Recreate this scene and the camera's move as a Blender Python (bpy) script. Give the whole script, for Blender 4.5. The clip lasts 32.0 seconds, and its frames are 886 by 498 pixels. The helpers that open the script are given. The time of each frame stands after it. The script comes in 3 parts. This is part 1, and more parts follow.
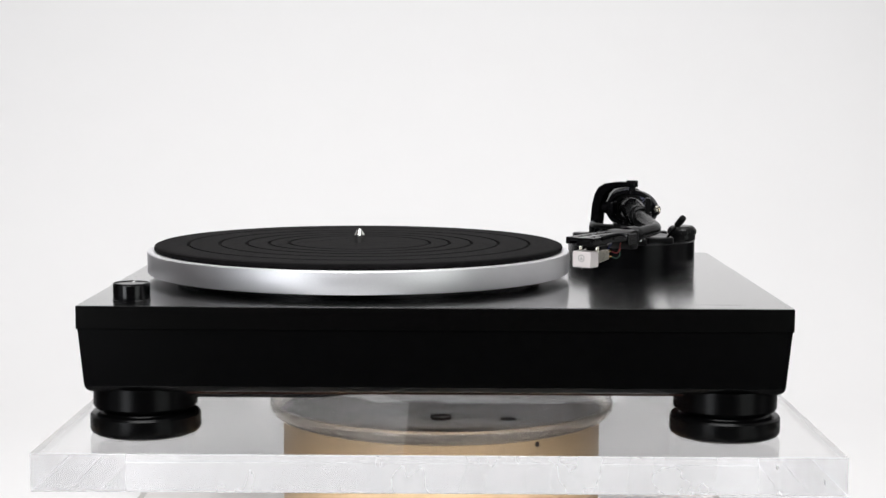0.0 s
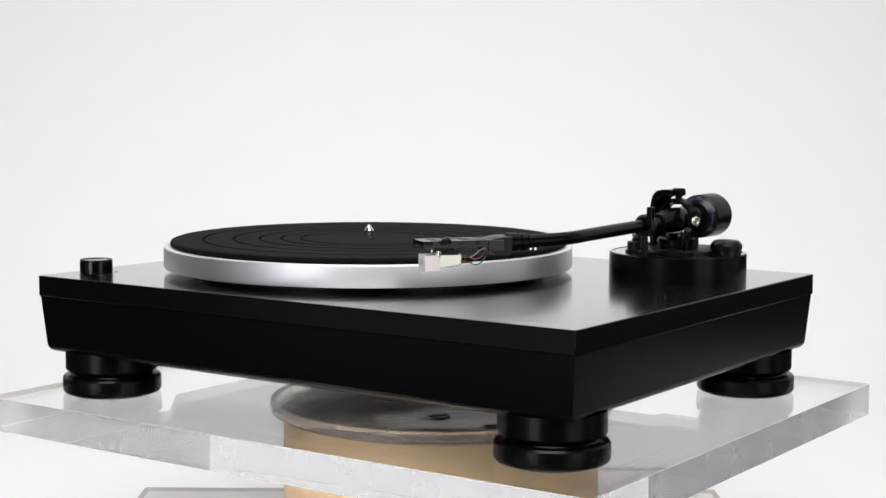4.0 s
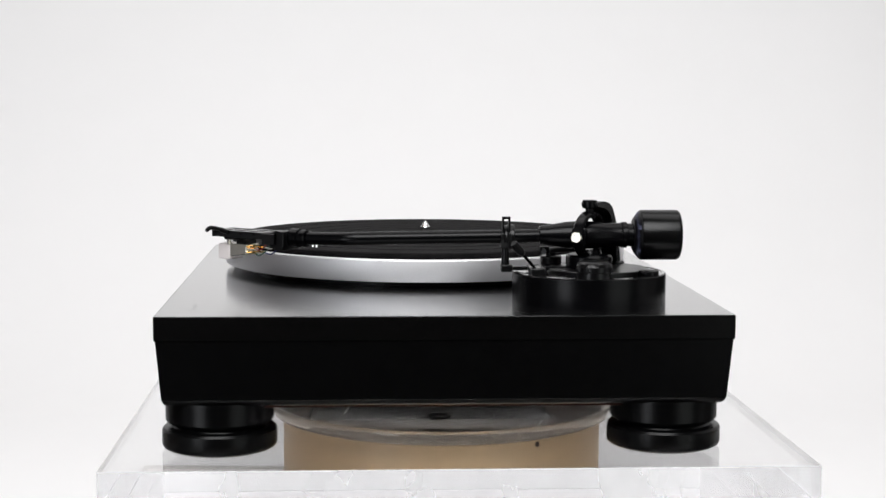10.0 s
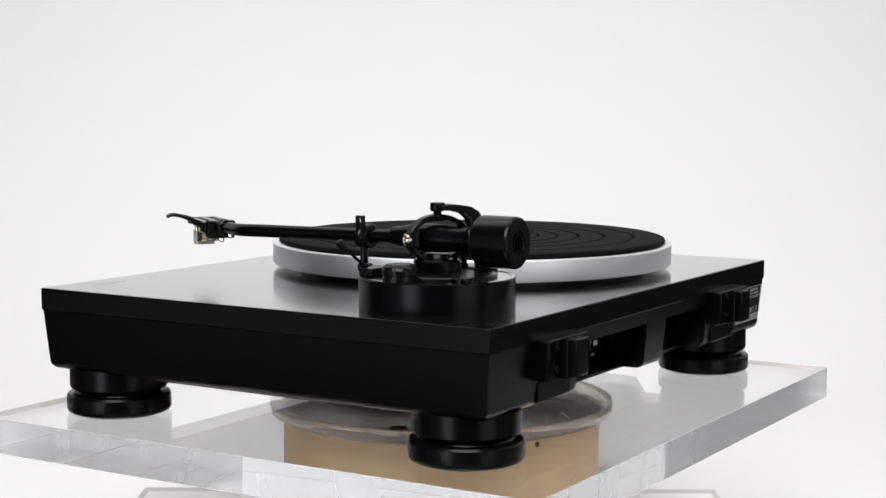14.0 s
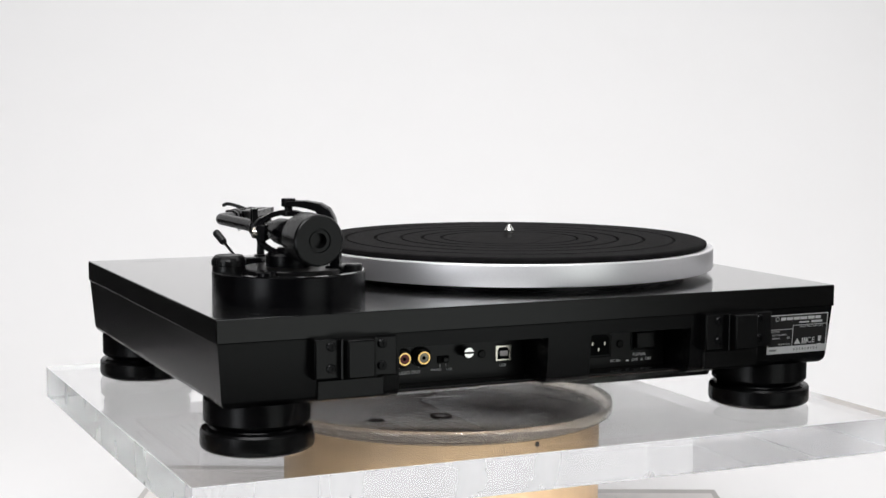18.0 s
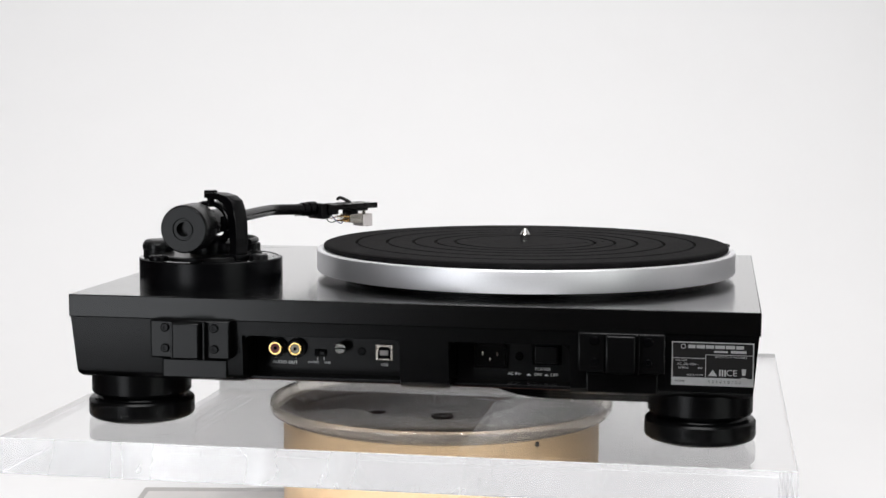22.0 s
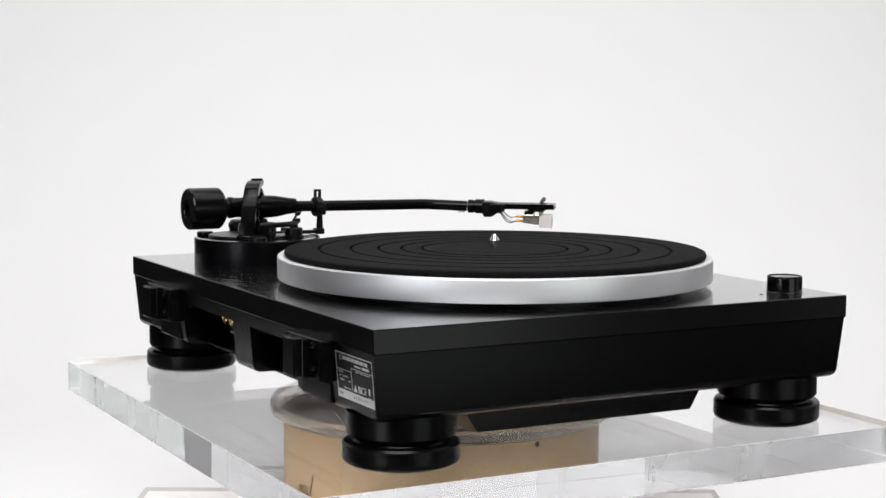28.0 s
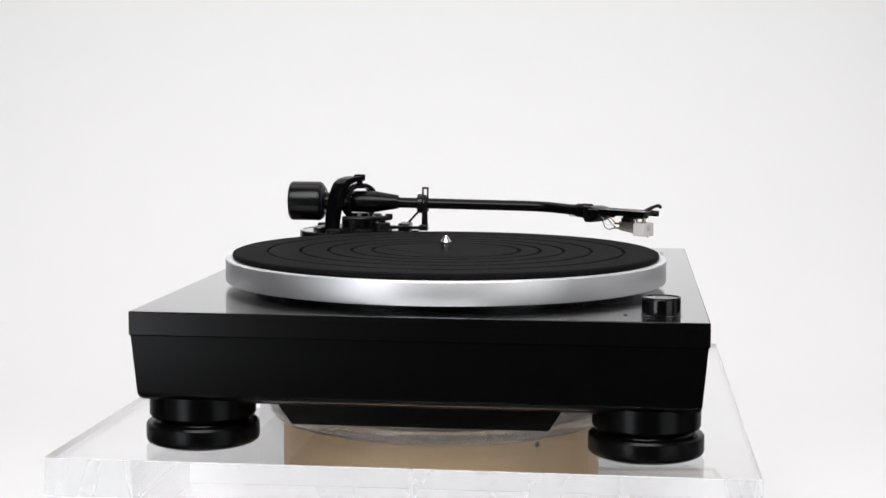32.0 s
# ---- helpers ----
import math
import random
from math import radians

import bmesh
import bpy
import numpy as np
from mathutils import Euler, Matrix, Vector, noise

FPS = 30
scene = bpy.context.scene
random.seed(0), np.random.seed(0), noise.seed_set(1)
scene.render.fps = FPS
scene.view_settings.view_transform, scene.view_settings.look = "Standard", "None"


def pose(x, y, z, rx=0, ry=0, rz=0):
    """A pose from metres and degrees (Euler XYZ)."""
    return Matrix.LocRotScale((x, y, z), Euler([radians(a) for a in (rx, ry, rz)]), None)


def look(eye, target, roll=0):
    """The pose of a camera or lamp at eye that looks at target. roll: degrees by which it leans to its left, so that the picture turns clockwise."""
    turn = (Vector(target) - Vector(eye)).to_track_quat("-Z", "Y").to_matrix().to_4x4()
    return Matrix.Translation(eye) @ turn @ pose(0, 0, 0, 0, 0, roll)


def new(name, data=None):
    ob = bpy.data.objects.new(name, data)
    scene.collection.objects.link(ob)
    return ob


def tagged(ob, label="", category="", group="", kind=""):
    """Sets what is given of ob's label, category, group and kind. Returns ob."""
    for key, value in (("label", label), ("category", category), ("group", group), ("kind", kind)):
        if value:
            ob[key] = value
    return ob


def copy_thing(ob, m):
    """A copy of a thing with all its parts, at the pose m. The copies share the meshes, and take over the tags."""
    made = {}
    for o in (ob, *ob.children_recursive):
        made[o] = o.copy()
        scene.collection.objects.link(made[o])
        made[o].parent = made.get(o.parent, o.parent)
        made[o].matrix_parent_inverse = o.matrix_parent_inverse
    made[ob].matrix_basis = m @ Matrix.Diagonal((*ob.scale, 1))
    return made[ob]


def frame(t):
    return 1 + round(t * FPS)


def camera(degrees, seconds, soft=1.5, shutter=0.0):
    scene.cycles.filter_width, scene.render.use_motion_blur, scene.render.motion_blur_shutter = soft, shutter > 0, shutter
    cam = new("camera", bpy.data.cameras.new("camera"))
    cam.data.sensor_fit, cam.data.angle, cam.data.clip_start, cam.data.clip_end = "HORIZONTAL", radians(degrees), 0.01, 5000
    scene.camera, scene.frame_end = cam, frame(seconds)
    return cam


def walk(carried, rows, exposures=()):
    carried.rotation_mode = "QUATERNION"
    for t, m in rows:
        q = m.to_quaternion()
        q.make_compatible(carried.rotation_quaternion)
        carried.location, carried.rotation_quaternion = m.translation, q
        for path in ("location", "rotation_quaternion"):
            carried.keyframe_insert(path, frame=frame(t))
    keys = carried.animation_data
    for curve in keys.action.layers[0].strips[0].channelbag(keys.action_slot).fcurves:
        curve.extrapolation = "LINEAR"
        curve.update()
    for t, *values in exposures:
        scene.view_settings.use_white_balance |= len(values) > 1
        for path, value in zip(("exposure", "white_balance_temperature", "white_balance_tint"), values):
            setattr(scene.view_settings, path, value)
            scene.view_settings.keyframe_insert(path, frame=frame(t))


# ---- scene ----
# ---- camera ----
Z0 = 0.262            # height of the player's top plate over the table
LIFT = 0.087          # from the feet's soles to the top plate
SLAB_T = 0.024
cam = camera(31.02, 32.0, soft=1.5)
EYE = (0.0, -1.1739, Z0 + 0.1352)
AIM = pose(*EYE, 90 - 5.68, 0, -0.032) @ pose(0, 0, 0, 0, 0, 0.25)
walk(cam, [(0.0, AIM), (32.0, AIM)], [(0.0, -0.08), (32.0, -0.08)])

# ---- light ----
scene.cycles.max_bounces = scene.cycles.transmission_bounces = 24
scene.cycles.glossy_bounces = 8
world = bpy.data.worlds.new("world")
scene.world = world
world.use_nodes = True
world.node_tree.nodes["Background"].inputs[0].default_value = (0.02, 0.018, 0.017, 1)
world.node_tree.nodes["Background"].inputs[1].default_value = 0.3


def softbox(name, eye, target, wide, high, watts, colour=(1, 1, 1)):
    lamp = bpy.data.lights.new(name, "AREA")
    lamp.shape, lamp.size, lamp.size_y, lamp.energy, lamp.color = "RECTANGLE", wide, high, watts, colour
    ob = new(name, lamp)
    ob.matrix_world = look(eye, target)
    return ob


softbox("softbox_left", (-1.21, -1.69, 0.0), (0, 0, Z0 - 0.05), 0.66, 0.80, 7.0, (0.93, 0.96, 1.0))
softbox("softbox_side", (-1.80, -1.05, 0.36), (0, 0, Z0), 1.1, 1.6, 1.3, (0.90, 0.95, 1.0))
softbox("softbox_right", (1.28, -1.54, 0.22), (0, 0, Z0), 1.05, 1.3, 5.6, (0.95, 1.0, 0.97))
softbox("softbox_front_top", (-0.15, -1.5, 1.68), (0, 0, Z0), 1.5, 1.2, 60, (0.985, 0.99, 1.0))
softbox("softbox_top", (-0.1, 0.50, 2.4), (-0.05, 0.62, 0), 3.8, 1.2, 34, (1.0, 0.992, 0.995))

# ---- materials ----


def material(name, colour, rough=0.5, metal=0.0, vary=0.0, scale=60.0, bump=0.0, bump_scale=400.0, stretch=(1, 1, 1), rough_vary=0.0, **more):
    """Principled material: two scales of colour change, roughness change and a fine relief."""
    m = bpy.data.materials.new(name)
    m.use_nodes = True
    nt = m.node_tree
    b = nt.nodes["Principled BSDF"]
    b.inputs["Base Color"].default_value = (*colour, 1)
    b.inputs["Roughness"].default_value = rough
    b.inputs["Metallic"].default_value = metal
    for key, value in more.items():
        b.inputs[key.replace("_", " ")].default_value = value
    where = nt.nodes.new("ShaderNodeTexCoord")
    grow = nt.nodes.new("ShaderNodeMapping")
    grow.inputs["Scale"].default_value = stretch
    nt.links.new(where.outputs["Object"], grow.inputs["Vector"])

    def grain(s, detail=6):
        n = nt.nodes.new("ShaderNodeTexNoise")
        n.inputs["Scale"].default_value, n.inputs["Detail"].default_value = s, detail
        nt.links.new(grow.outputs["Vector"], n.inputs["Vector"])
        return n

    def spread(src, low, high):
        r = nt.nodes.new("ShaderNodeMapRange")
        r.inputs["From Min"].default_value, r.inputs["From Max"].default_value = 0.3, 0.7
        r.inputs["To Min"].default_value, r.inputs["To Max"].default_value = low, high
        nt.links.new(src, r.inputs["Value"])
        return r.outputs["Result"]

    if vary:
        add = nt.nodes.new("ShaderNodeMath")
        add.operation = "MULTIPLY"
        nt.links.new(spread(grain(scale).outputs["Fac"], 1 - vary, 1 + vary), add.inputs[0])
        nt.links.new(spread(grain(scale * 0.12, 3).outputs["Fac"], 1 - vary * 0.7, 1 + vary * 0.7), add.inputs[1])
        mul = nt.nodes.new("ShaderNodeVectorMath")
        mul.operation = "SCALE"
        mul.inputs[0].default_value = colour
        nt.links.new(add.outputs[0], mul.inputs["Scale"])
        nt.links.new(mul.outputs["Vector"], b.inputs["Base Color"])
    if rough_vary:
        nt.links.new(spread(grain(scale * 0.5).outputs["Fac"], rough - rough_vary, rough + rough_vary), b.inputs["Roughness"])
    if bump:
        n = nt.nodes.new("ShaderNodeBump")
        n.inputs["Strength"].default_value, n.inputs["Distance"].default_value = bump, 0.0004
        nt.links.new(grain(bump_scale, 3).outputs["Fac"], n.inputs["Height"])
        nt.links.new(n.outputs["Normal"], b.inputs["Normal"])
    return m


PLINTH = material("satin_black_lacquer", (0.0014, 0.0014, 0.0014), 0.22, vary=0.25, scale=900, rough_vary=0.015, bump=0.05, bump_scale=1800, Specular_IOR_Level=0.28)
PLATE = material("satin_black_top_lacquer", (0.0022, 0.0022, 0.0024), 0.19, vary=0.25, scale=900, rough_vary=0.02, Specular_IOR_Level=0.6, Coat_Weight=1.0, Coat_Roughness=0.13, Coat_IOR=1.6)
BODY = material("black_moulded_body", (0.0014, 0.0014, 0.0015), 0.25, vary=0.25, scale=900, rough_vary=0.02, bump=0.05, bump_scale=1800, Specular_IOR_Level=0.20)
PLASTIC = material("black_plastic", (0.0014, 0.0014, 0.0016), 0.30, Specular_IOR_Level=0.25, vary=0.2, scale=500, bump=0.06, bump_scale=3000)
GLOSS = material("gloss_black_enamel", (0.0010, 0.0010, 0.0013), 0.26, Specular_IOR_Level=0.14, vary=0.2, scale=500)
HEADM = material("glossy_black_headshell", (0.0012, 0.0012, 0.0014), 0.16, Specular_IOR_Level=0.4, vary=0.2, scale=500)
RUBBER = material("black_rubber", (0.0038, 0.0034, 0.0036), 0.72, Specular_IOR_Level=0.045, vary=0.6, scale=620, bump=1.0, bump_scale=800)
FOOTM = material("black_foot_rubber", (0.0014, 0.0014, 0.0015), 0.26, Specular_IOR_Level=0.13, vary=0.3, scale=300, bump=0.08, bump_scale=1500)
ALU = material("satin_aluminium", (0.955, 0.95, 0.97), 0.47, 1.0, vary=0.015, scale=900, bump=0.02, bump_scale=3000)
_n = ALU.node_tree
_t = _n.nodes.new("ShaderNodeTangent")
_t.direction_type, _t.axis = "RADIAL", "Z"
_p = _n.nodes["Principled BSDF"]
_p.inputs["Anisotropic"].default_value, _p.inputs["Anisotropic Rotation"].default_value = 0.28, 0.25
_n.links.new(_t.outputs["Tangent"], _p.inputs["Tangent"])
CHROME = material("polished_steel", (0.82, 0.81, 0.79), 0.12, 1.0)
GOLD = material("gold_plate", (0.83, 0.55, 0.22), 0.2, 1.0)
NICKEL = material("nickel_plate", (0.72, 0.68, 0.60), 0.22, 1.0)
WHITE = material("white_plastic", (0.66, 0.61, 0.60), 0.35, vary=0.04)
RED = material("red_plastic", (0.30, 0.015, 0.012), 0.35)
CREAM = material("cream_plastic", (0.72, 0.66, 0.50), 0.35)
PRINT = material("white_print", (0.78, 0.78, 0.78), 0.6)
SILVER = material("silver_label_film", (0.92, 0.92, 0.92), 0.30, 0.85, vary=0.03, scale=200)
GREYPRINT = material("grey_print", (0.30, 0.30, 0.30), 0.6)
BLUEPRINT = material("bluish_print", (0.17, 0.18, 0.30), 0.6)
FAINT = material("faint_grey_print", (0.03, 0.03, 0.032), 0.22, Specular_IOR_Level=0.6, Coat_Weight=1.0, Coat_Roughness=0.16, Coat_IOR=1.6)
LABELM = material("black_label_film", (0.010, 0.0095, 0.0095), 0.4, Specular_IOR_Level=0.2)
INK = material("dark_brown_ink", (0.035, 0.016, 0.008), 0.6)
MDF = material("brown_board_edge", (0.026, 0.008, 0.005), 0.8, vary=0.3, scale=400, Specular_IOR_Level=0.08)
BLUEW = material("blue_wire", (0.012, 0.02, 0.14), 0.4)
REDW = material("red_wire", (0.17, 0.012, 0.012), 0.4)
GREENW = material("green_wire", (0.012, 0.06, 0.035), 0.4)
WHITEW = material("white_wire", (0.75, 0.75, 0.72), 0.4)
ACRYLIC = material("clear_acrylic", (0.985, 0.985, 0.99), 0.0, IOR=1.49, Transmission_Weight=1.0)
RIMM = material("clear_dusty_rim", (0.90, 0.83, 0.74), 0.10, vary=0.08, scale=160, IOR=1.49, Transmission_Weight=0.86)
SMOKE = material("smoked_grey_plastic", (0.040, 0.038, 0.041), 0.10, vary=0.3, scale=120, Specular_IOR_Level=0.27)
# near-black, also for flat caps that carry the shade inside holes as colour
DARKHOLE = material("dark_hole", (0.0012, 0.0012, 0.0014), 0.6, Specular_IOR_Level=0.1)
WOOD = material("pale_veneer", (0.69, 0.49, 0.29), 0.42, vary=0.05, scale=55, stretch=(1.6, 1.6, 0.8), bump=0.04, bump_scale=500)
EDGE = material("whitened_acrylic_edge", (0.97, 0.975, 0.985), 0.0, IOR=1.49, Transmission_Weight=1.0)
_n = EDGE.node_tree
_p = _n.nodes["Principled BSDF"]
# white share mixed in for light caught in the edge, faintly smudged
_d = _n.nodes.new("ShaderNodeBsdfDiffuse")
_d.inputs["Color"].default_value = (0.985, 0.975, 0.985, 1)
_c, _m, _g, _k, _x = (_n.nodes.new("ShaderNode" + q) for q in ("TexCoord", "Mapping", "TexNoise", "MapRange", "MixShader"))
_m.inputs["Scale"].default_value = (1, 1, 0.5)
_g.inputs["Scale"].default_value, _g.inputs["Detail"].default_value, _g.inputs["Distortion"].default_value = 26, 4, 0.4
_k.inputs["From Min"].default_value, _k.inputs["From Max"].default_value = 0.36, 0.70
_k.inputs["To Min"].default_value, _k.inputs["To Max"].default_value = 0.20, 0.28
_n.links.new(_c.outputs["Object"], _m.inputs["Vector"])
_n.links.new(_m.outputs["Vector"], _g.inputs["Vector"])
_n.links.new(_g.outputs["Fac"], _k.inputs["Value"])
_n.links.new(_k.outputs["Result"], _x.inputs["Fac"])
_n.links.new(_p.outputs["BSDF"], _x.inputs[1])
_n.links.new(_d.outputs["BSDF"], _x.inputs[2])
_n.links.new(_x.outputs["Shader"], _n.nodes["Material Output"].inputs["Surface"])
PAPER = material("white_seamless_paper", (0.803, 0.795, 0.794), 0.85, vary=0.004, scale=14, bump=0.05, bump_scale=300)
# grey stands in for the darker look of a bevelled back edge
BORDER = material("grey_bevel_tone", (0.46, 0.44, 0.42), 0.35, vary=0.04, scale=40)
BASEM = material("pinkish_white_laminate", (0.74, 0.70, 0.68), 0.3, vary=0.03, scale=30)
TABLEM = material("grey_table_laminate", (0.34, 0.33, 0.33), 0.6, vary=0.1, scale=12)
DARKF = material("black_studio_floor", (0.012, 0.011, 0.011), 0.8, vary=0.3, scale=6)
FROST = material("frosted_saw_cut", (0.9, 0.9, 0.92), 0.5, vary=0.08, scale=300, Transmission_Weight=0.5)
ROOM = material("dark_studio_wall", (0.088, 0.064, 0.062), 0.8, vary=0.4, scale=8)

# ---- mesh helpers ----


def mesh_of(name, bm, mat, angle=20):
    bmesh.ops.recalc_face_normals(bm, faces=bm.faces)
    me = bpy.data.meshes.new(name)
    bm.to_mesh(me)
    bm.free()
    me.materials.append(mat)
    me.shade_smooth()
    me.set_sharp_from_angle(angle=radians(angle))
    return me


def part(name, bm, mat, parent, label="", at=(0, 0, 0), turn=(0, 0, 0), angle=20):
    ob = new(name, mesh_of(name, bm, mat, angle))
    ob.parent = parent
    ob.matrix_basis = pose(*at, *turn)
    if label:
        tagged(ob, label)
    return ob


def again(ob, at, turn=(0, 0, 0)):
    """One more piece on the same mesh, under the same parent."""
    twin = copy_thing(ob, pose(*at, *turn))
    return twin


def thing(name, at, label, category, group="", kind=""):
    ob = new(name)
    ob.location = at
    ob.empty_display_size = 0.05
    return tagged(ob, label, category, group, kind)


def box(x0, x1, y0, y1, z0, z1, bevel=0.0, seg=2, bm=None):
    own = bm is None
    bm = bm or bmesh.new()
    vs = [bm.verts.new((x, y, z)) for z in (z0, z1) for y in (y0, y1) for x in (x0, x1)]
    fs = [bm.faces.new([vs[i] for i in q]) for q in ((0, 2, 3, 1), (4, 5, 7, 6), (0, 1, 5, 4), (2, 6, 7, 3), (0, 4, 6, 2), (1, 3, 7, 5))]
    if bevel:
        es = list({e for f in fs for e in f.edges})
        bmesh.ops.bevel(bm, geom=es, offset=bevel, segments=seg, affect="EDGES", profile=0.5)
    return bm


def lathe(profile, seg=64, bm=None, cx=0.0, cy=0.0):
    """Turn (r, z) pairs round the z axis; r = 0 closes."""
    bm = bm or bmesh.new()
    rings = []
    for r, z in profile:
        if r < 1e-7:
            rings.append([bm.verts.new((cx, cy, z))])
        else:
            rings.append([bm.verts.new((cx + r * math.cos(2 * math.pi * k / seg), cy + r * math.sin(2 * math.pi * k / seg), z)) for k in range(seg)])
    for a, b in zip(rings, rings[1:]):
        for k in range(seg):
            n = (k + 1) % seg
            if len(a) == 1 and len(b) == 1:
                continue
            if len(a) == 1:
                bm.faces.new((a[0], b[k], b[n]))
            elif len(b) == 1:
                bm.faces.new((a[k], b[0], a[n]))
            else:
                bm.faces.new((a[k], a[n], b[n], b[k]))
    return bm


def drum(r, z0, z1, bevel=0.0006, seg=48, r_top=None):
    rt = r if r_top is None else r_top
    return lathe([(0, z0), (r - bevel, z0), (r, z0 + bevel), (rt, z1 - bevel), (rt - bevel, z1), (0, z1)], seg)


def tube(points, radii, seg=16, bm=None, caps=True):
    """A round bar along points, with a radius at each."""
    bm = bm or bmesh.new()
    pts = [Vector(p) for p in points]
    if not isinstance(radii, (list, tuple)):
        radii = [radii] * len(pts)
    rings, up = [], None
    for i, p in enumerate(pts):
        d = (pts[min(i + 1, len(pts) - 1)] - pts[max(i - 1, 0)]).normalized()
        if up is None:
            up = d.orthogonal().normalized()
        up = (up - d * up.dot(d)).normalized()
        side = d.cross(up)
        rings.append([bm.verts.new(p + radii[i] * (math.cos(2 * math.pi * k / seg) * up + math.sin(2 * math.pi * k / seg) * side)) for k in range(seg)])
    for a, b in zip(rings, rings[1:]):
        for k in range(seg):
            bm.faces.new((a[k], a[(k + 1) % seg], b[(k + 1) % seg], b[k]))
    if caps:
        bm.faces.new(rings[0][::-1])
        bm.faces.new(rings[-1])
    return bm


def prism(outline, depth, to, bevel=0.0):
    """Extrude a flat outline (u, v) by depth along w; to(u, v, w) gives the place."""
    bm = bmesh.new()
    a = [bm.verts.new(to(u, v, 0)) for u, v in outline]
    b = [bm.verts.new(to(u, v, depth)) for u, v in outline]
    bm.faces.new(a[::-1])
    bm.faces.new(b)
    n = len(a)
    for k in range(n):
        bm.faces.new((a[k], a[(k + 1) % n], b[(k + 1) % n], b[k]))
    if bevel:
        bmesh.ops.bevel(bm, geom=list(bm.edges), offset=bevel, segments=2, affect="EDGES", profile=0.5)
    return bm


def curve_points(pts, n=8):
    """A smooth line through points."""
    p = [Vector(q) for q in pts]
    p = [2 * p[0] - p[1], *p, 2 * p[-1] - p[-2]]
    out = []
    for i in range(1, len(p) - 2):
        for k in range(n):
            t = k / n
            a, b, c, d = p[i - 1:i + 3]
            out.append(0.5 * (2 * b + (c - a) * t + (2 * a - 5 * b + 4 * c - d) * t * t + (3 * b - a - 3 * c + d) * t ** 3))
    return out + [p[-2]]


def writing(name, text, size, mat, parent, at, turn, depth=0.00008, label=""):
    font = bpy.data.curves.new(name, "FONT")
    font.body, font.size, font.extrude, font.align_x, font.align_y = text, size, depth, "CENTER", "CENTER"
    font.resolution_u = 3
    tmp = new(name, font)
    bpy.context.view_layer.update()
    me = bpy.data.meshes.new_from_object(tmp)
    bpy.data.objects.remove(tmp)
    bpy.data.curves.remove(font)
    me.materials.clear()
    me.materials.append(mat)
    ob = new(name, me)
    ob.parent = parent
    ob.matrix_basis = pose(*at, *turn)
    if label:
        tagged(ob, label)
    return ob


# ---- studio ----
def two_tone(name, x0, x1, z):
    """An added reflector, white above height z and black below to cut low reflections."""
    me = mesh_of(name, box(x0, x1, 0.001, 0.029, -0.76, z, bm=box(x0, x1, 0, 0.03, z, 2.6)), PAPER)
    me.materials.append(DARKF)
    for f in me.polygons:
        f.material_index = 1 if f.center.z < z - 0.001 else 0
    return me


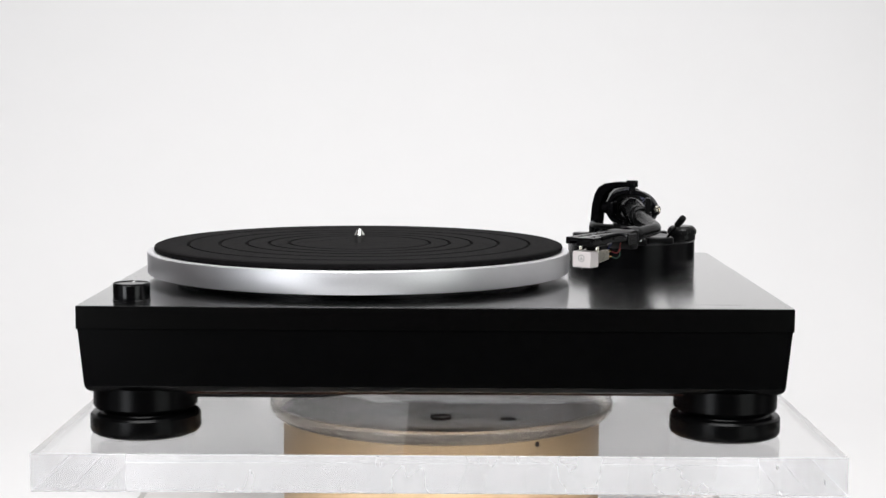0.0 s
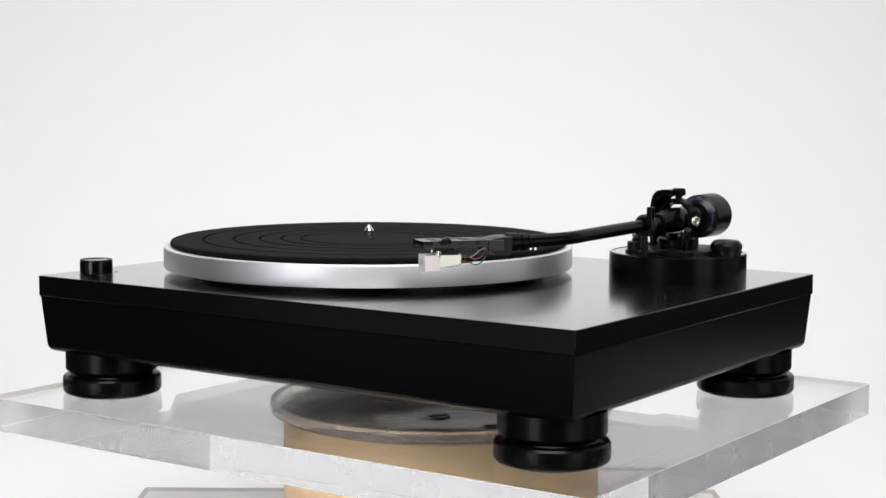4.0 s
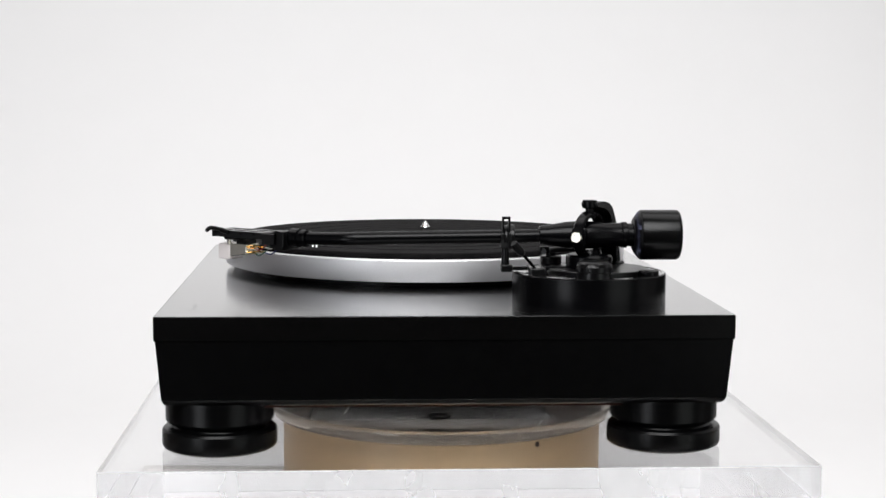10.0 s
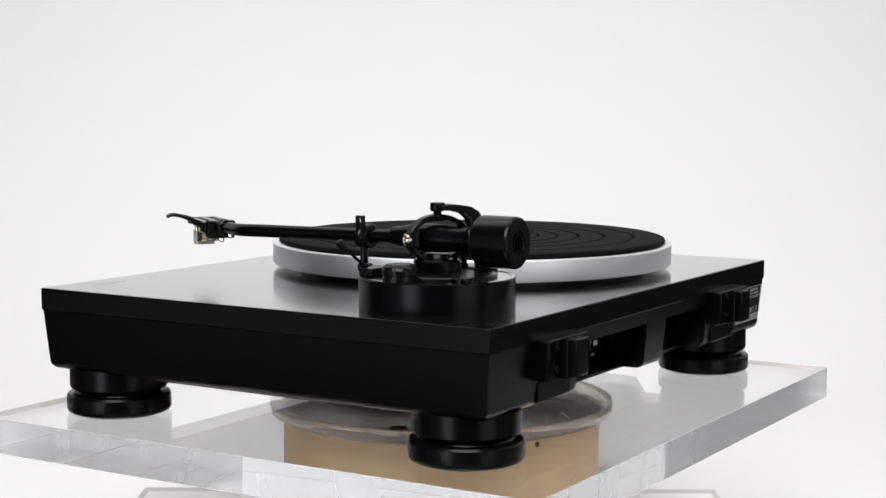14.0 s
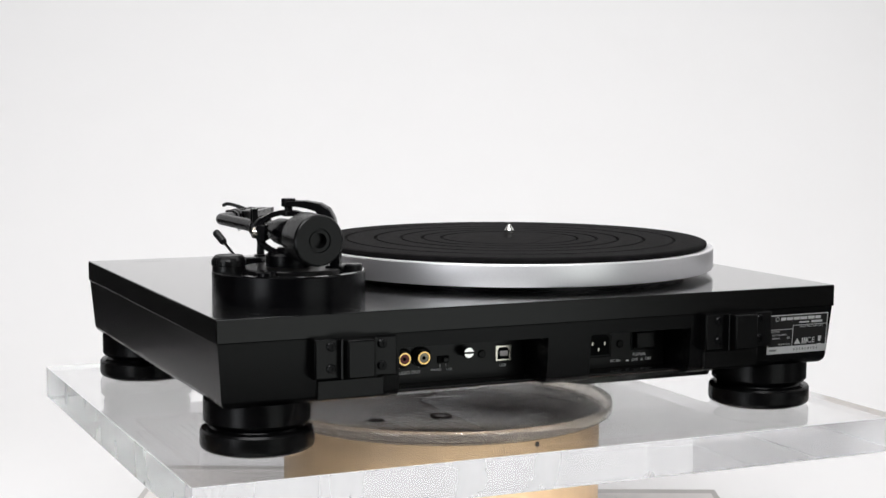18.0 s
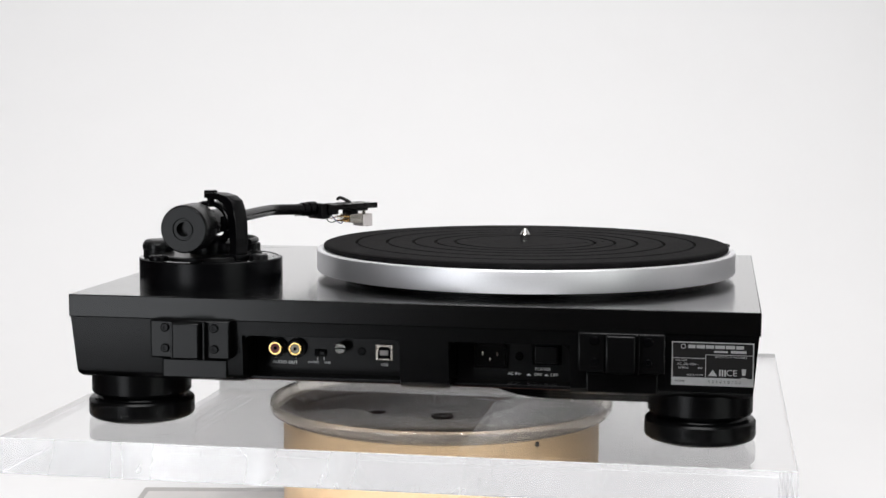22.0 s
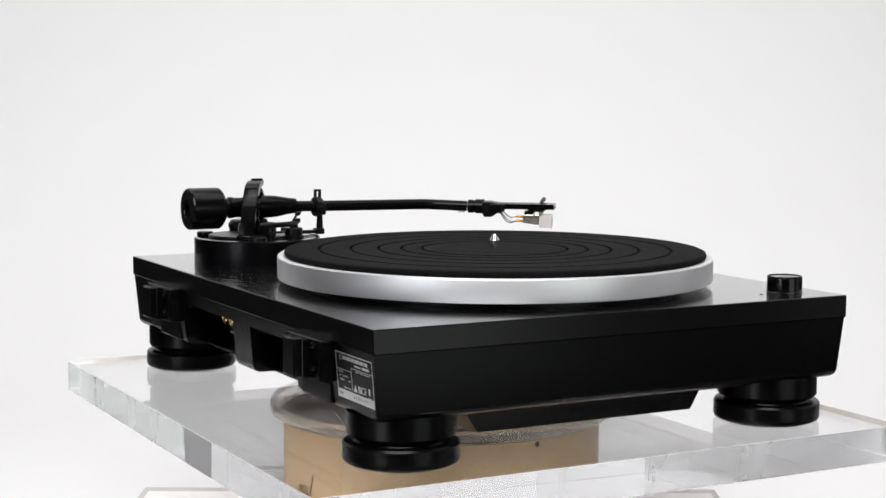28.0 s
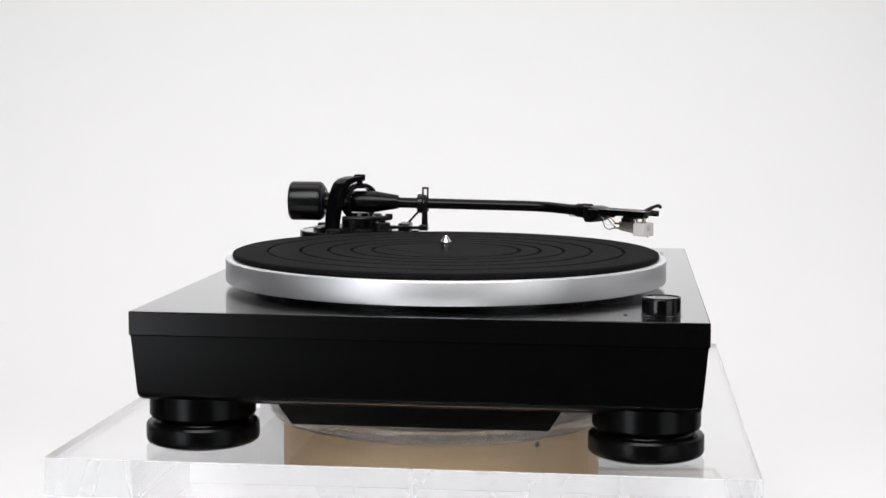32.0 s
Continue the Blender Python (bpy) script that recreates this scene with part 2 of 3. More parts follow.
def build_studio():
    # white paper sweep behind the stand: table level, cove, wall
    bm = bmesh.new()
    line = [(0.17, 0.0), (0.45, 0.0), (0.75, 0.0)]
    line += [(0.75 + 0.75 * math.sin(a), 0.75 - 0.75 * math.cos(a)) for a in [math.pi / 2 * k / 24 for k in range(1, 25)]]
    line += [(1.5, 1.4), (1.5, 2.6)]
    xs = (-1.0, -0.5, 0.0, 0.5, 1.0)
    # both unseen edges are cut aslant to keep paper out of the player's reflections
    rows = [[bm.verts.new((x * (0.46 if x < 0 else 0.42) + x * 0.27 * y, y, z)) for x in xs] for y, z in line]
    for a, b in zip(rows, rows[1:]):
        for k in range(len(xs) - 1):
            bm.faces.new((a[k], a[k + 1], b[k + 1], b[k]))
    bmesh.ops.recalc_face_normals(bm, faces=bm.faces)
    bmesh.ops.solidify(bm, geom=list(bm.faces), thickness=0.003)
    ob = new("backdrop", mesh_of("backdrop", bm, PAPER, 60))
    tagged(ob, "seamless white paper backdrop sweeping up behind the stand", "backdrop", kind="structure")
    # white angled reflectors added out of view, to brighten the slab's edges
    for side, name in ((-1, "reflector_northwest"), (1, "reflector_northeast")):
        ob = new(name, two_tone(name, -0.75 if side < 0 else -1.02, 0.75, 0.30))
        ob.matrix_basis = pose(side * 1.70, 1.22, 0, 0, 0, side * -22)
        tagged(ob, "unseen white reflector added beside the paper sweep", "wall", kind="structure")
    # two more unseen reflectors on the right, for the slab's edges
    ob = new("reflector_right", two_tone("reflector_right", -0.60, 0.60, 0.06))
    ob.matrix_basis = pose(2.33, 0.45, 0, 0, 0, 90)
    tagged(ob, "unseen white reflector added beside the stand", "wall", kind="structure")
    for name, at, wide, turn in (("reflector_right_front", (2.28, -0.52, 0), 0.34, 90),):
        ob = new(name, two_tone(name, -wide, wide, -0.25))
        ob.matrix_basis = pose(*at, 0, 0, turn)
        tagged(ob, "unseen white reflector panel added beside the stand", "wall", kind="structure")
    # dark room around
    bm = box(-3.2, 3.2, -3.4, 2.7, -0.80, -0.76)
    tagged(new("floor", mesh_of("floor", bm, DARKF)), "dark studio floor", "floor", kind="structure")
    bm = box(-3.2, 3.2, -3.4, 2.7, 2.7, 2.74)
    tagged(new("ceiling", mesh_of("ceiling", bm, ROOM)), "dark studio ceiling", "ceiling", kind="structure")
    for name, b in (("wall_south", (-3.2, 3.2, -3.44, -3.4)), ("wall_north", (-3.2, 3.2, 2.7, 2.74)), ("wall_west", (-3.24, -3.2, -3.4, 2.7)), ("wall_east", (3.2, 3.24, -3.4, 2.7))):
        tagged(new(name, mesh_of(name, box(*b, -0.76, 2.7), ROOM)), "dark unlit studio wall", "wall", kind="structure")
    bm = box(-0.98, 0.98, 0.172, 0.74, -0.76, -0.004)
    tagged(new("studio_table", mesh_of("studio_table", bm, TABLEM)), "grey studio table under the paper sweep", "table")
    bm = box(-0.24, 0.22, -0.19, 0.150, -0.76, 0.0, 0.002)
    tagged(new("pedestal", mesh_of("pedestal", bm, DARKF)), "dark pedestal under the stand's base board", "pedestal")


build_studio()


# ---- stand: base, drum, turning disc, slab ----
def build_stand():
    top = Z0 - LIFT
    disc_top = top - SLAB_T - 0.0004
    drum_top = disc_top - 0.0110
    dish = disc_top - 0.0166      # height of the dish's floor
    stand = thing("display_stand", (0, 0, 0), "pale wooden drum on a pinkish white base board", "stand")
    part("base_board", box(-0.252, 0.233, -0.20, 0.158, 0.0, 0.060, 0.0006, 1), BORDER, stand, "board, its grey border toned like a shaded bevel")
    part("board_face", box(-0.246, 0.227, -0.19, 0.1420, 0.0602, 0.0608, 0.0002, 1), BASEM, stand, "pinkish white glossy face")
    part("drum", lathe([(0, 0.0610), (0.1168, 0.0610), (0.1172, 0.0616), (0.1172, drum_top - 0.0006), (0.1166, drum_top), (0.1160, drum_top), (0.1130, dish + 0.0016), (0.1122, dish - 0.0004), (0, dish - 0.0004)], 96), WOOD, stand, "pale veneered drum")
    # small dowel hole in the drum's face
    a = radians(-55.8)
    part("peg_hole", lathe([(0, 0.0004), (0.0016, 0.0004), (0.0020, 0.0), (0.0020, -0.0006)], 16), DARKHOLE, stand,
         at=(0.1172 * math.cos(a), 0.1172 * math.sin(a), drum_top - 0.0032), turn=(90, 0, math.degrees(a) + 90))
    # a slanting brown pen flourish on the drum
    def flourish(points, r):
        on = []
        for u, v in points:
            q = radians(-143.5) + (u + 0.22 * v) / 0.1172
            on.append((0.1174 * math.cos(q), 0.1174 * math.sin(q), 0.0935 + v + 0.10 * u))
        part("pen_stroke", tube(curve_points(on, 4), r, 6), INK, stand)
    for k, w in enumerate((0.0042, 0.0042, 0.0048)):
        x = -0.0142 + 0.0046 * k
        flourish([(x, 0.0), (x + 0.0006, 0.0058), (x + 0.0020, 0.0066), (x + 0.0030, 0.0052), (x + 0.0030, 0.0012), (x + w, 0.0006)], 0.00032)
    flourish([(0.0034, 0.0050), (0.0014, 0.0060), (0.0000, 0.0034), (0.0008, 0.0006), (0.0026, 0.0016), (0.0038, 0.0060), (0.0042, 0.0140), (0.0040, 0.0150), (0.0038, 0.0040), (0.0044, 0.0002), (0.0060, 0.0002)], 0.00032)
    flourish([(-0.0010, -0.0040), (0.0020, -0.0042), (0.0046, -0.0036)], 0.00028)
    disc = thing("rotating_disc", (0, 0, dish), "smoked grey plastic dish with a cloudy rim on the drum", "disc")
    part("plate", lathe([(0, 0), (0.1070, 0), (0.1120, 0.0020), (0.1160, 0.0052), (0.1190, 0.0068), (0.1192, 0.0076), (0.1160, 0.0062), (0.1115, 0.0031), (0.1066, 0.0010), (0, 0.0010)], 96), SMOKE, disc, "smoked grey dish", angle=40)
    rim = part("rim", lathe([(0.1194, 0.0060), (0.1215, 0.0062), (0.1245, 0.0076), (0.1266, 0.0098), (0.1275, 0.0122), (0.1275, 0.0148), (0.1271, 0.0160), (0.1263, 0.0166), (0.1251, 0.0166), (0.1240, 0.0156), (0.1230, 0.0120), (0.1214, 0.0096), (0.1194, 0.0082), (0.1194, 0.0060)], 96), RIMM, disc, "clear dusty rounded rim", angle=60)
    rim.visible_shadow = False
    # dark arcs low on the rim, drawn for the shaded gap under it
    for start, sweep in ((-150, 60), (-70, 42), (10, 75), (120, 50)):
        pts = [(0.1262 * math.cos(q), 0.1262 * math.sin(q), 0.0090) for q in [radians(start + sweep * k / 16) for k in range(17)]]
        part("gap_line", tube(pts, [0.00005] + [0.00022] * 15 + [0.00005], 6), DARKHOLE, disc)
    part("centre_hole", lathe([(0.0062, 0.0002), (0.0070, 0.0010), (0.0080, 0.0010), (0.0084, 0.0002)], 40), DARKHOLE, disc, at=(-0.0005, -0.0015, 0.0010))
    part("screw_hole", lathe([(0, 0.0003), (0.0062, 0.0003), (0.0066, 0.0), (0.0066, -0.0004)], 40), DARKHOLE, disc, at=(0.0497, -0.0065, 0.0010))
    part("screw_hole", lathe([(0, 0.0003), (0.0013, 0.0003), (0.0015, 0.0), (0.0015, -0.0004)], 20), DARKHOLE, disc, at=(0.0582, -0.0080, 0.0010))
    scratch = None
    for x, y, w, turn in ((-0.070, 0.020, 0.016, 20), (-0.030, -0.070, 0.034, -8), (0.030, 0.070, 0.028, 165), (0.080, 0.030, 0.012, 70), (-0.055, 0.075, 0.020, 40), (0.020, -0.085, 0.012, 100)):
        if scratch is None:
            scratch = part("scratch", box(-0.5, 0.5, -0.00045, 0.00045, 0.0, 0.00006), GREYPRINT, disc, "pale scratch")
            one = scratch
        else:
            one = again(scratch, (0, 0, 0))
        one.matrix_basis = pose(x, y, 0.0010, 0, 0, turn) @ Matrix.Diagonal((w, 1, 1, 1))
    slab = new("acrylic_slab", mesh_of("acrylic_slab", box(-0.2505, 0.2505, -0.2155, 0.2135, 0, SLAB_T, 0.0002, 1), ACRYLIC))
    slab.data.materials.append(EDGE)
    slab.data.materials.append(FROST)
    for f in slab.data.polygons:
        n = sorted(abs(v) for v in f.normal)
        f.material_index = 2 if n[2] < 0.95 else 1 if abs(f.normal.z) < 0.1 else 0
    slab.visible_shadow = False
    slab.location = (0, 0, top - SLAB_T)
    tagged(slab, "thick clear acrylic slab with polished edges", "slab")
    return disc, slab


disc, slab = build_stand()

# ---- record player ----
player = thing("record_player", (0, 0, Z0 - LIFT), "black record player with silver platter and folded-back arm", "record player")


def pp(name, bm, mat, label="", at=(0, 0, 0), turn=(0, 0, 0), angle=20):
    """A part of the player; heights count from the top plate."""
    return part(name, bm, mat, player, label, (at[0], at[1], at[2] + LIFT), turn, angle)


X0, X1, Y0, Y1 = -0.2283, 0.2219, -0.1853, 0.1665


def build_plinth():
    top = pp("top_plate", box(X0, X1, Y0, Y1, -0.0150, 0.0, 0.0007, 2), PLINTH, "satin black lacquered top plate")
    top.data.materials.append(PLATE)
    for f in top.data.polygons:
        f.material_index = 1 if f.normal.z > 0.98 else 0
    # lower body: sides lean in, bottom edges rounded, two bays cut in the back
    x0, x1, y0, y1, yb = X0 + 0.0002, X1 - 0.0002, Y0 + 0.0002, Y1 - 0.0002, 0.1305
    full = [(x0, y0, 1, 1), (x1, y0, -1, 1), (x1, y1, -1, -1), (x0, y1, 1, -1)]
    cut = [(x0, y0, 1, 1), (x1, y0, -1, 1), (x1, y1, -1, -1), (0.1035, y1, 0, -1), (0.1035, yb, 0, 0), (-0.0012, yb, 0, 0), (-0.0012, y1, 0, -1),
           (-0.0330, y1, 0, -1), (-0.0330, yb, 0, 0), (-0.1105, yb, 0, 0), (-0.1105, y1, 0, -1), (x0, y1, 1, -1)]
    bm = bmesh.new()

    def loft(outline, layers, top, bottom):
        rings = [[bm.verts.new((x + i * a, y + i * b, z)) for x, y, a, b in outline] for z, i in layers]
        for p, q in zip(rings, rings[1:]):
            for k in range(len(p)):
                bm.faces.new((p[k], q[k], q[(k + 1) % len(p)], p[(k + 1) % len(p)]))
        if top:
            bm.faces.new(rings[0])
        if bottom:
            bm.faces.new(rings[-1][::-1])

    loft(full, [(-0.0150, 0.0008), (-0.0242, 0.00154)], True, True)
    loft(cut, [(-0.0242, 0.00154), (-0.0498, 0.0036)] + [(-0.0498 - 0.0060 * math.sin(a), 0.0036 + 0.0058 * (1 - math.cos(a))) for a in [radians(q) for q in (15, 30, 45, 60, 75, 90)]], False, True)
    pp("lower_body", bm, BODY, "black moulded body with leaning sides", angle=5)
    pp("bottom_board", box(-0.208, 0.202, -0.165, 0.1322, -0.0592, -0.0556, 0.0005), MDF, "brown board edge under the body")
    # shallow tray, its inner end running out in a long slope
    bm = bmesh.new()
    rings = []
    for k, (x, deep) in enumerate(((-0.186, 1.0), (-0.090, 1.0), (-0.078, 0.97), (-0.066, 0.86), (-0.052, 0.58), (-0.038, 0.24), (-0.026, 0.04))):
        z = -0.0590 - 0.0172 * deep
        rings.append([bm.verts.new(v) for v in ((x, -0.0995, -0.0588), (x, 0.0860, -0.0588), (x, 0.0860 - 0.0120 * deep, z), (x, -0.0995 + 0.0105 * deep, z))])
    for p, q in zip(rings, rings[1:]):
        for k in range(4):
            bm.faces.new((p[k], q[k], q[(k + 1) % 4], p[(k + 1) % 4]))
    bm.faces.new(rings[0])
    bm.faces.new(rings[-1][::-1])
    pp("belly_cover", bm, BODY, "shallow black tray under the body", angle=30)
    rib = pp("vent_rib", box(-0.0012, 0.0012, -0.085, 0.045, -0.0600, -0.0590, 0.0004, 1), PLASTIC, "", (0.170, 0, 0))
    for k in (1, 2, 3):
        again(rib, (0.170 + 0.0065 * k, 0, LIFT))
    # back bay panels
    conn = pp("connector_panel", box(-0.0010, 0.1030, 0.1300, 0.1315, -0.0535, -0.0245), PLASTIC, "black recessed connector panel")
    pp("bay_sill", box(-0.0010, 0.1030, 0.1318, 0.1480, -0.0556, -0.0535, 0.0004), BODY)
    pw = pp("power_panel", box(-0.1100, -0.0335, 0.1300, 0.1315, -0.0535, -0.0245), PLASTIC, "black recessed power panel")
    pp("bay_sill", box(-0.1100, -0.0335, 0.1318, 0.1480, -0.0556, -0.0535, 0.0004), BODY)
    back = (90, 0, 180)
    flat = (-90, 0, 0)

    def ring_socket(x, z, mat, core):
        s = part("rca_socket", lathe([(0.0026, 0.0), (0.0062, 0.0), (0.0062, 0.0010), (0.0050, 0.0016), (0.0045, 0.0018), (0.0045, 0.0062), (0.0042, 0.0066), (0.0032, 0.0066), (0.0029, 0.0060), (0.0029, 0.0)], 32), GOLD, conn, "gold-plated phono socket", (x, 0.1315, z), flat)
        part("collar", lathe([(0.0045, 0.0006), (0.0066, 0.0006), (0.0066, 0.0030), (0.0052, 0.0036), (0.0045, 0.0036)], 32), PLASTIC, s, "black socket collar")
        part("insert", lathe([(0.0011, 0.0060), (0.0029, 0.0060), (0.0030, 0.0056)], 24), mat, s, core)
        part("pin_hole", lathe([(0, 0.0050), (0.0012, 0.0050), (0.0012, 0.0061), (0.0010, 0.0061)], 16), DARKHOLE, s)

    ring_socket(0.0888, -0.0366, RED, "red insert")
    ring_socket(0.0752, -0.0366, CREAM, "cream insert")
    g = part("ground_terminal", lathe([(0, 0.0), (0.0030, 0.0), (0.0030, 0.0030), (0.0034, 0.0034), (0.0037, 0.0042), (0.0037, 0.0078), (0.0033, 0.0084), (0.0, 0.0084)], 40), CHROME, conn, "bright steel grounding post", (0.0440, 0.1315, -0.0350), flat)
    part("slot", box(-0.0034, 0.0034, -0.0006, 0.0006, 0.0082, 0.00855), DARKHOLE, g)
    sw = part("slide_switch", box(-0.0042, 0.0042, -0.0024, 0.0024, 0, 0.0008, 0.0002, 1), DARKHOLE, conn, "small black slide switch", (0.0590, 0.1315, -0.0395), flat)
    part("slider", box(-0.0030, 0.0004, -0.0013, 0.0013, 0.0008, 0.0026, 0.0002, 1), PLASTIC, sw)
    part("panel_screw", lathe([(0, 0.0012), (0.0022, 0.0012), (0.0027, 0.0008), (0.0027, 0)], 24), GLOSS, conn, "", (0.0310, 0.1315, -0.0378), flat)
    u = part("usb_socket", box(-0.0061, 0.0061, -0.0056, 0.0056, 0.0, 0.0012, 0.0006, 2), NICKEL, conn, "square bright metal data socket", (0.0155, 0.1315, -0.0380), flat)
    part("opening", prism([(-0.0042, 0.0040), (-0.0042, -0.0018), (-0.0026, -0.0038), (0.0026, -0.0038), (0.0042, -0.0018), (0.0042, 0.0040)], 0.0002, lambda a, b, c: (a, b, 0.00122 + c)), DARKHOLE, u)
    part("tongue", box(-0.0028, 0.0028, -0.0016, 0.0018, 0.0014, 0.0024, 0.0002, 1), WHITE, u)
    for text, x, z, s in (("R", 0.0900, -0.0432, 0.0024), ("L", 0.0762, -0.0432, 0.0024), ("AUDIO OUT", 0.0836, -0.0468, 0.0031), ("PHONO", 0.0640, -0.0462, 0.0021),
                          ("LINE", 0.0545, -0.0462, 0.0021), ("GROUND", 0.0466, -0.0278, 0.0019), ("USB", 0.0155, -0.0464, 0.0029)):
        writing("lettering", text, s, PRINT, conn, (x, 0.13158, z), back)
    for x in (0.0612, 0.0568):
        part("tick", box(x - 0.0002, x + 0.0002, 0.1315, 0.13162, -0.0447, -0.0425), PRINT, conn)
    for text, x, z, s in (("AC IN~", -0.0716, -0.0492, 0.0029), ("POWER", -0.0900, -0.0458, 0.0030), ("ON/", -0.0868, -0.0494, 0.0028), ("OFF", -0.0975, -0.0494, 0.0028)):
        writing("lettering", text, s, PRINT, pw, (x, 0.13158, z), back)
    for x in (-0.0808, -0.0923):
        part("symbol", prism([(x - 0.0015, -0.0502), (x + 0.0015, -0.0502), (x, -0.0486)], 0.0001, lambda a, b, c: (a, 0.1315 + c, b)), PRINT, pw)
    inlet = part("power_inlet", prism([(-0.0112, 0.0086), (-0.0112, -0.0056), (-0.0076, -0.0086), (0.0076, -0.0086), (0.0112, -0.0056), (0.0112, 0.0086)], 0.0022, lambda a, b, c: (a, b, c), 0.0004),
                 GLOSS, pw, "black three-pin power inlet", (-0.0556, 0.1315, -0.0372), flat)
    part("cavity", prism([(-0.0094, 0.0068), (-0.0094, -0.0048), (-0.0064, -0.0070), (0.0064, -0.0070), (0.0094, -0.0048), (0.0094, 0.0068)], 0.0001, lambda a, b, c: (a, b, 0.0023 + c)), DARKHOLE, inlet)
    pin = part("pin", box(-0.0007, 0.0007, -0.0014, 0.0014, 0.0023, 0.0040, 0.0002, 1), NICKEL, inlet, "", (-0.0048, -0.0012, 0))
    again(pin, (0.0048, -0.0012, 0))
    again(pin, (0.0, 0.0026, 0))
    part("panel_screw", lathe([(0, 0.0012), (0.0022, 0.0012), (0.0027, 0.0008), (0.0027, 0)], 24), GLOSS, pw, "", (-0.0745, 0.1315, -0.0376), flat)
    s = part("power_switch", box(-0.0096, 0.0096, -0.0072, 0.0072, 0, 0.0010, 0.0004, 1), GLOSS, pw, "black square push switch", (-0.0926, 0.1315, -0.0355), flat)
    part("button", box(-0.0074, 0.0074, -0.0056, 0.0056, 0.0010, 0.0050, 0.0008, 2), PLASTIC, s)
    # rounded upper corners of the bays
    for x, side in ((0.1033, -1), (-0.0008, 1), (-0.0334, -1), (-0.1103, 1)):
        arc = [(side * 0.0060 * (1 - math.cos(q)), -0.0060 * (1 - math.sin(q))) for q in [radians(15 * k) for k in range(7)]]
        pp("bay_corner", prism([(-side * 0.0004, 0.0003)] + [(-side * 0.0004, -0.0060)] + arc, 0.0290, lambda u, v, w: (x + u, 0.1315 + w, -0.0243 + v)), BODY)
    # hinge brackets
    for x in (0.1360, -0.1432):
        h = pp("hinge_bracket", box(-0.0270, 0.0270, -0.0050, 0.0072, -0.0126, 0.0126, 0.0012, 2), BODY, "black hinge socket with four screws", (x, 0.1665, -0.0268))
        part("socket", box(-0.0092, 0.0092, 0.0072, 0.0165, -0.0116, 0.0122, 0.0012, 2), BODY, h)
        rib = part("rib", box(-0.0007, 0.0007, 0.0072, 0.0120, -0.0122, 0.0122, 0.0003, 1), BODY, h, "", (0.0108, 0, 0))
        again(rib, (-0.0108, 0, 0))
        scr = part("screw", lathe([(0, 0.0006), (0.0008, 0.0006), (0.0011, 0.0015), (0.0022, 0.0015), (0.0029, 0.0008), (0.0029, 0)], 20), GLOSS, h, "", (0.0166, 0.0072, 0.0078), flat)
        for sx, sz in ((-0.0166, 0.0078), (0.0166, -0.0058), (-0.0166, -0.0058)):
            again(scr, (sx, 0.0072, sz), flat)
        part("lower_pad", box(-0.0225, 0.0225, -0.0100, -0.0022, -0.0272, -0.0140, 0.0012, 2), BODY, h)
    # rating label, on the leaning back wall
    lab = pp("rating_label", box(-0.0252, 0.0252, -0.0140, 0.0140, -0.0003, 0.0001, 0.00008, 1), LABELM, "black and white rating label", (-0.1991, 0.16408, -0.0332), (90 + 4.9, 0, 180))
    up = 0.00014

    def bar(x, y, w, h, mat=SILVER, name="print_bar"):
        part(name, box(x - w / 2, x + w / 2, y - h / 2, y + h / 2, up - 0.00003, up + 0.00003), mat, lab)

    bar(0, 0.0136, 0.0504, 0.0007, name="border")
    bar(0, -0.0113, 0.0504, 0.0052, name="serial_strip")
    bar(-0.0248, 0.0012, 0.0007, 0.025, name="border")
    bar(0.0248, 0.0012, 0.0007, 0.025, name="border")
    bar(-0.0145, 0.0035, 0.0206, 0.0004, name="border")
    bar(0.0102, 0.0060, 0.0288, 0.0004, name="border")
    bar(-0.0042, -0.0013, 0.0004, 0.0144, name="border")
    part("emblem", lathe([(0.0012, up - 0.00003), (0.0016, up - 0.00003), (0.0016, up + 0.00003), (0.0012, up + 0.00003), (0.0012, up - 0.00003)], 20), SILVER, lab, at=(-0.0180, 0.0110, 0))
    for x, w in ((-0.0128, 0.0044), (-0.0074, 0.0052), (-0.0017, 0.0050), (0.0044, 0.0060), (0.0108, 0.0056), (0.0166, 0.0046)):
        bar(x, 0.0110, w, 0.0022)
    bar(0.0050, 0.0080, 0.0085, 0.0011)
    bar(0.0158, 0.0081, 0.0095, 0.0017)
    turn0 = (0, 0, 0)
    for text, x, y, size in (("DIRECT DRIVE TURNTABLE", 0.0113, 0.0047, 0.0016), ("VOLTAGE:", -0.0190, 0.0020, 0.0016), ("AC 220-240V~", -0.0152, -0.0004, 0.0021), ("50/60Hz", -0.0180, -0.0027, 0.0019),
                             ("6W", -0.0075, -0.0027, 0.0019), ("MADE IN CHINA", -0.0107, -0.0072, 0.0014), ("CE", 0.0118, -0.0055, 0.0058)):
        writing("lettering", text, size, SILVER, lab, (x, y, up), turn0, 0.00003)
    part("triangle_mark", prism([(-0.0026, -0.0076), (0.0030, -0.0076), (0.0002, -0.0034)], 0.00005, lambda a, b, c: (a, b, up + c)), SILVER, lab)
    for k in range(3):
        bar(0.0046 + 0.0016 * k, -0.0055, 0.0010, 0.0042)
    part("bin_mark", prism([(0.0182, -0.0066), (0.0202, -0.0066), (0.0206, -0.0026), (0.0178, -0.0026)], 0.00005, lambda a, b, c: (a, b, up + c)), SILVER, lab)
    bar(0.0192, -0.0086, 0.0040, 0.0010)
    for k in range(9):
        bar(-0.0020 + 0.0024 * k, -0.0112, 0.0010 + 0.0004 * (k % 2), 0.0018, GREYPRINT)
    bar(-0.0200, -0.0112, 0.0060, 0.0014, GREYPRINT)


build_plinth()


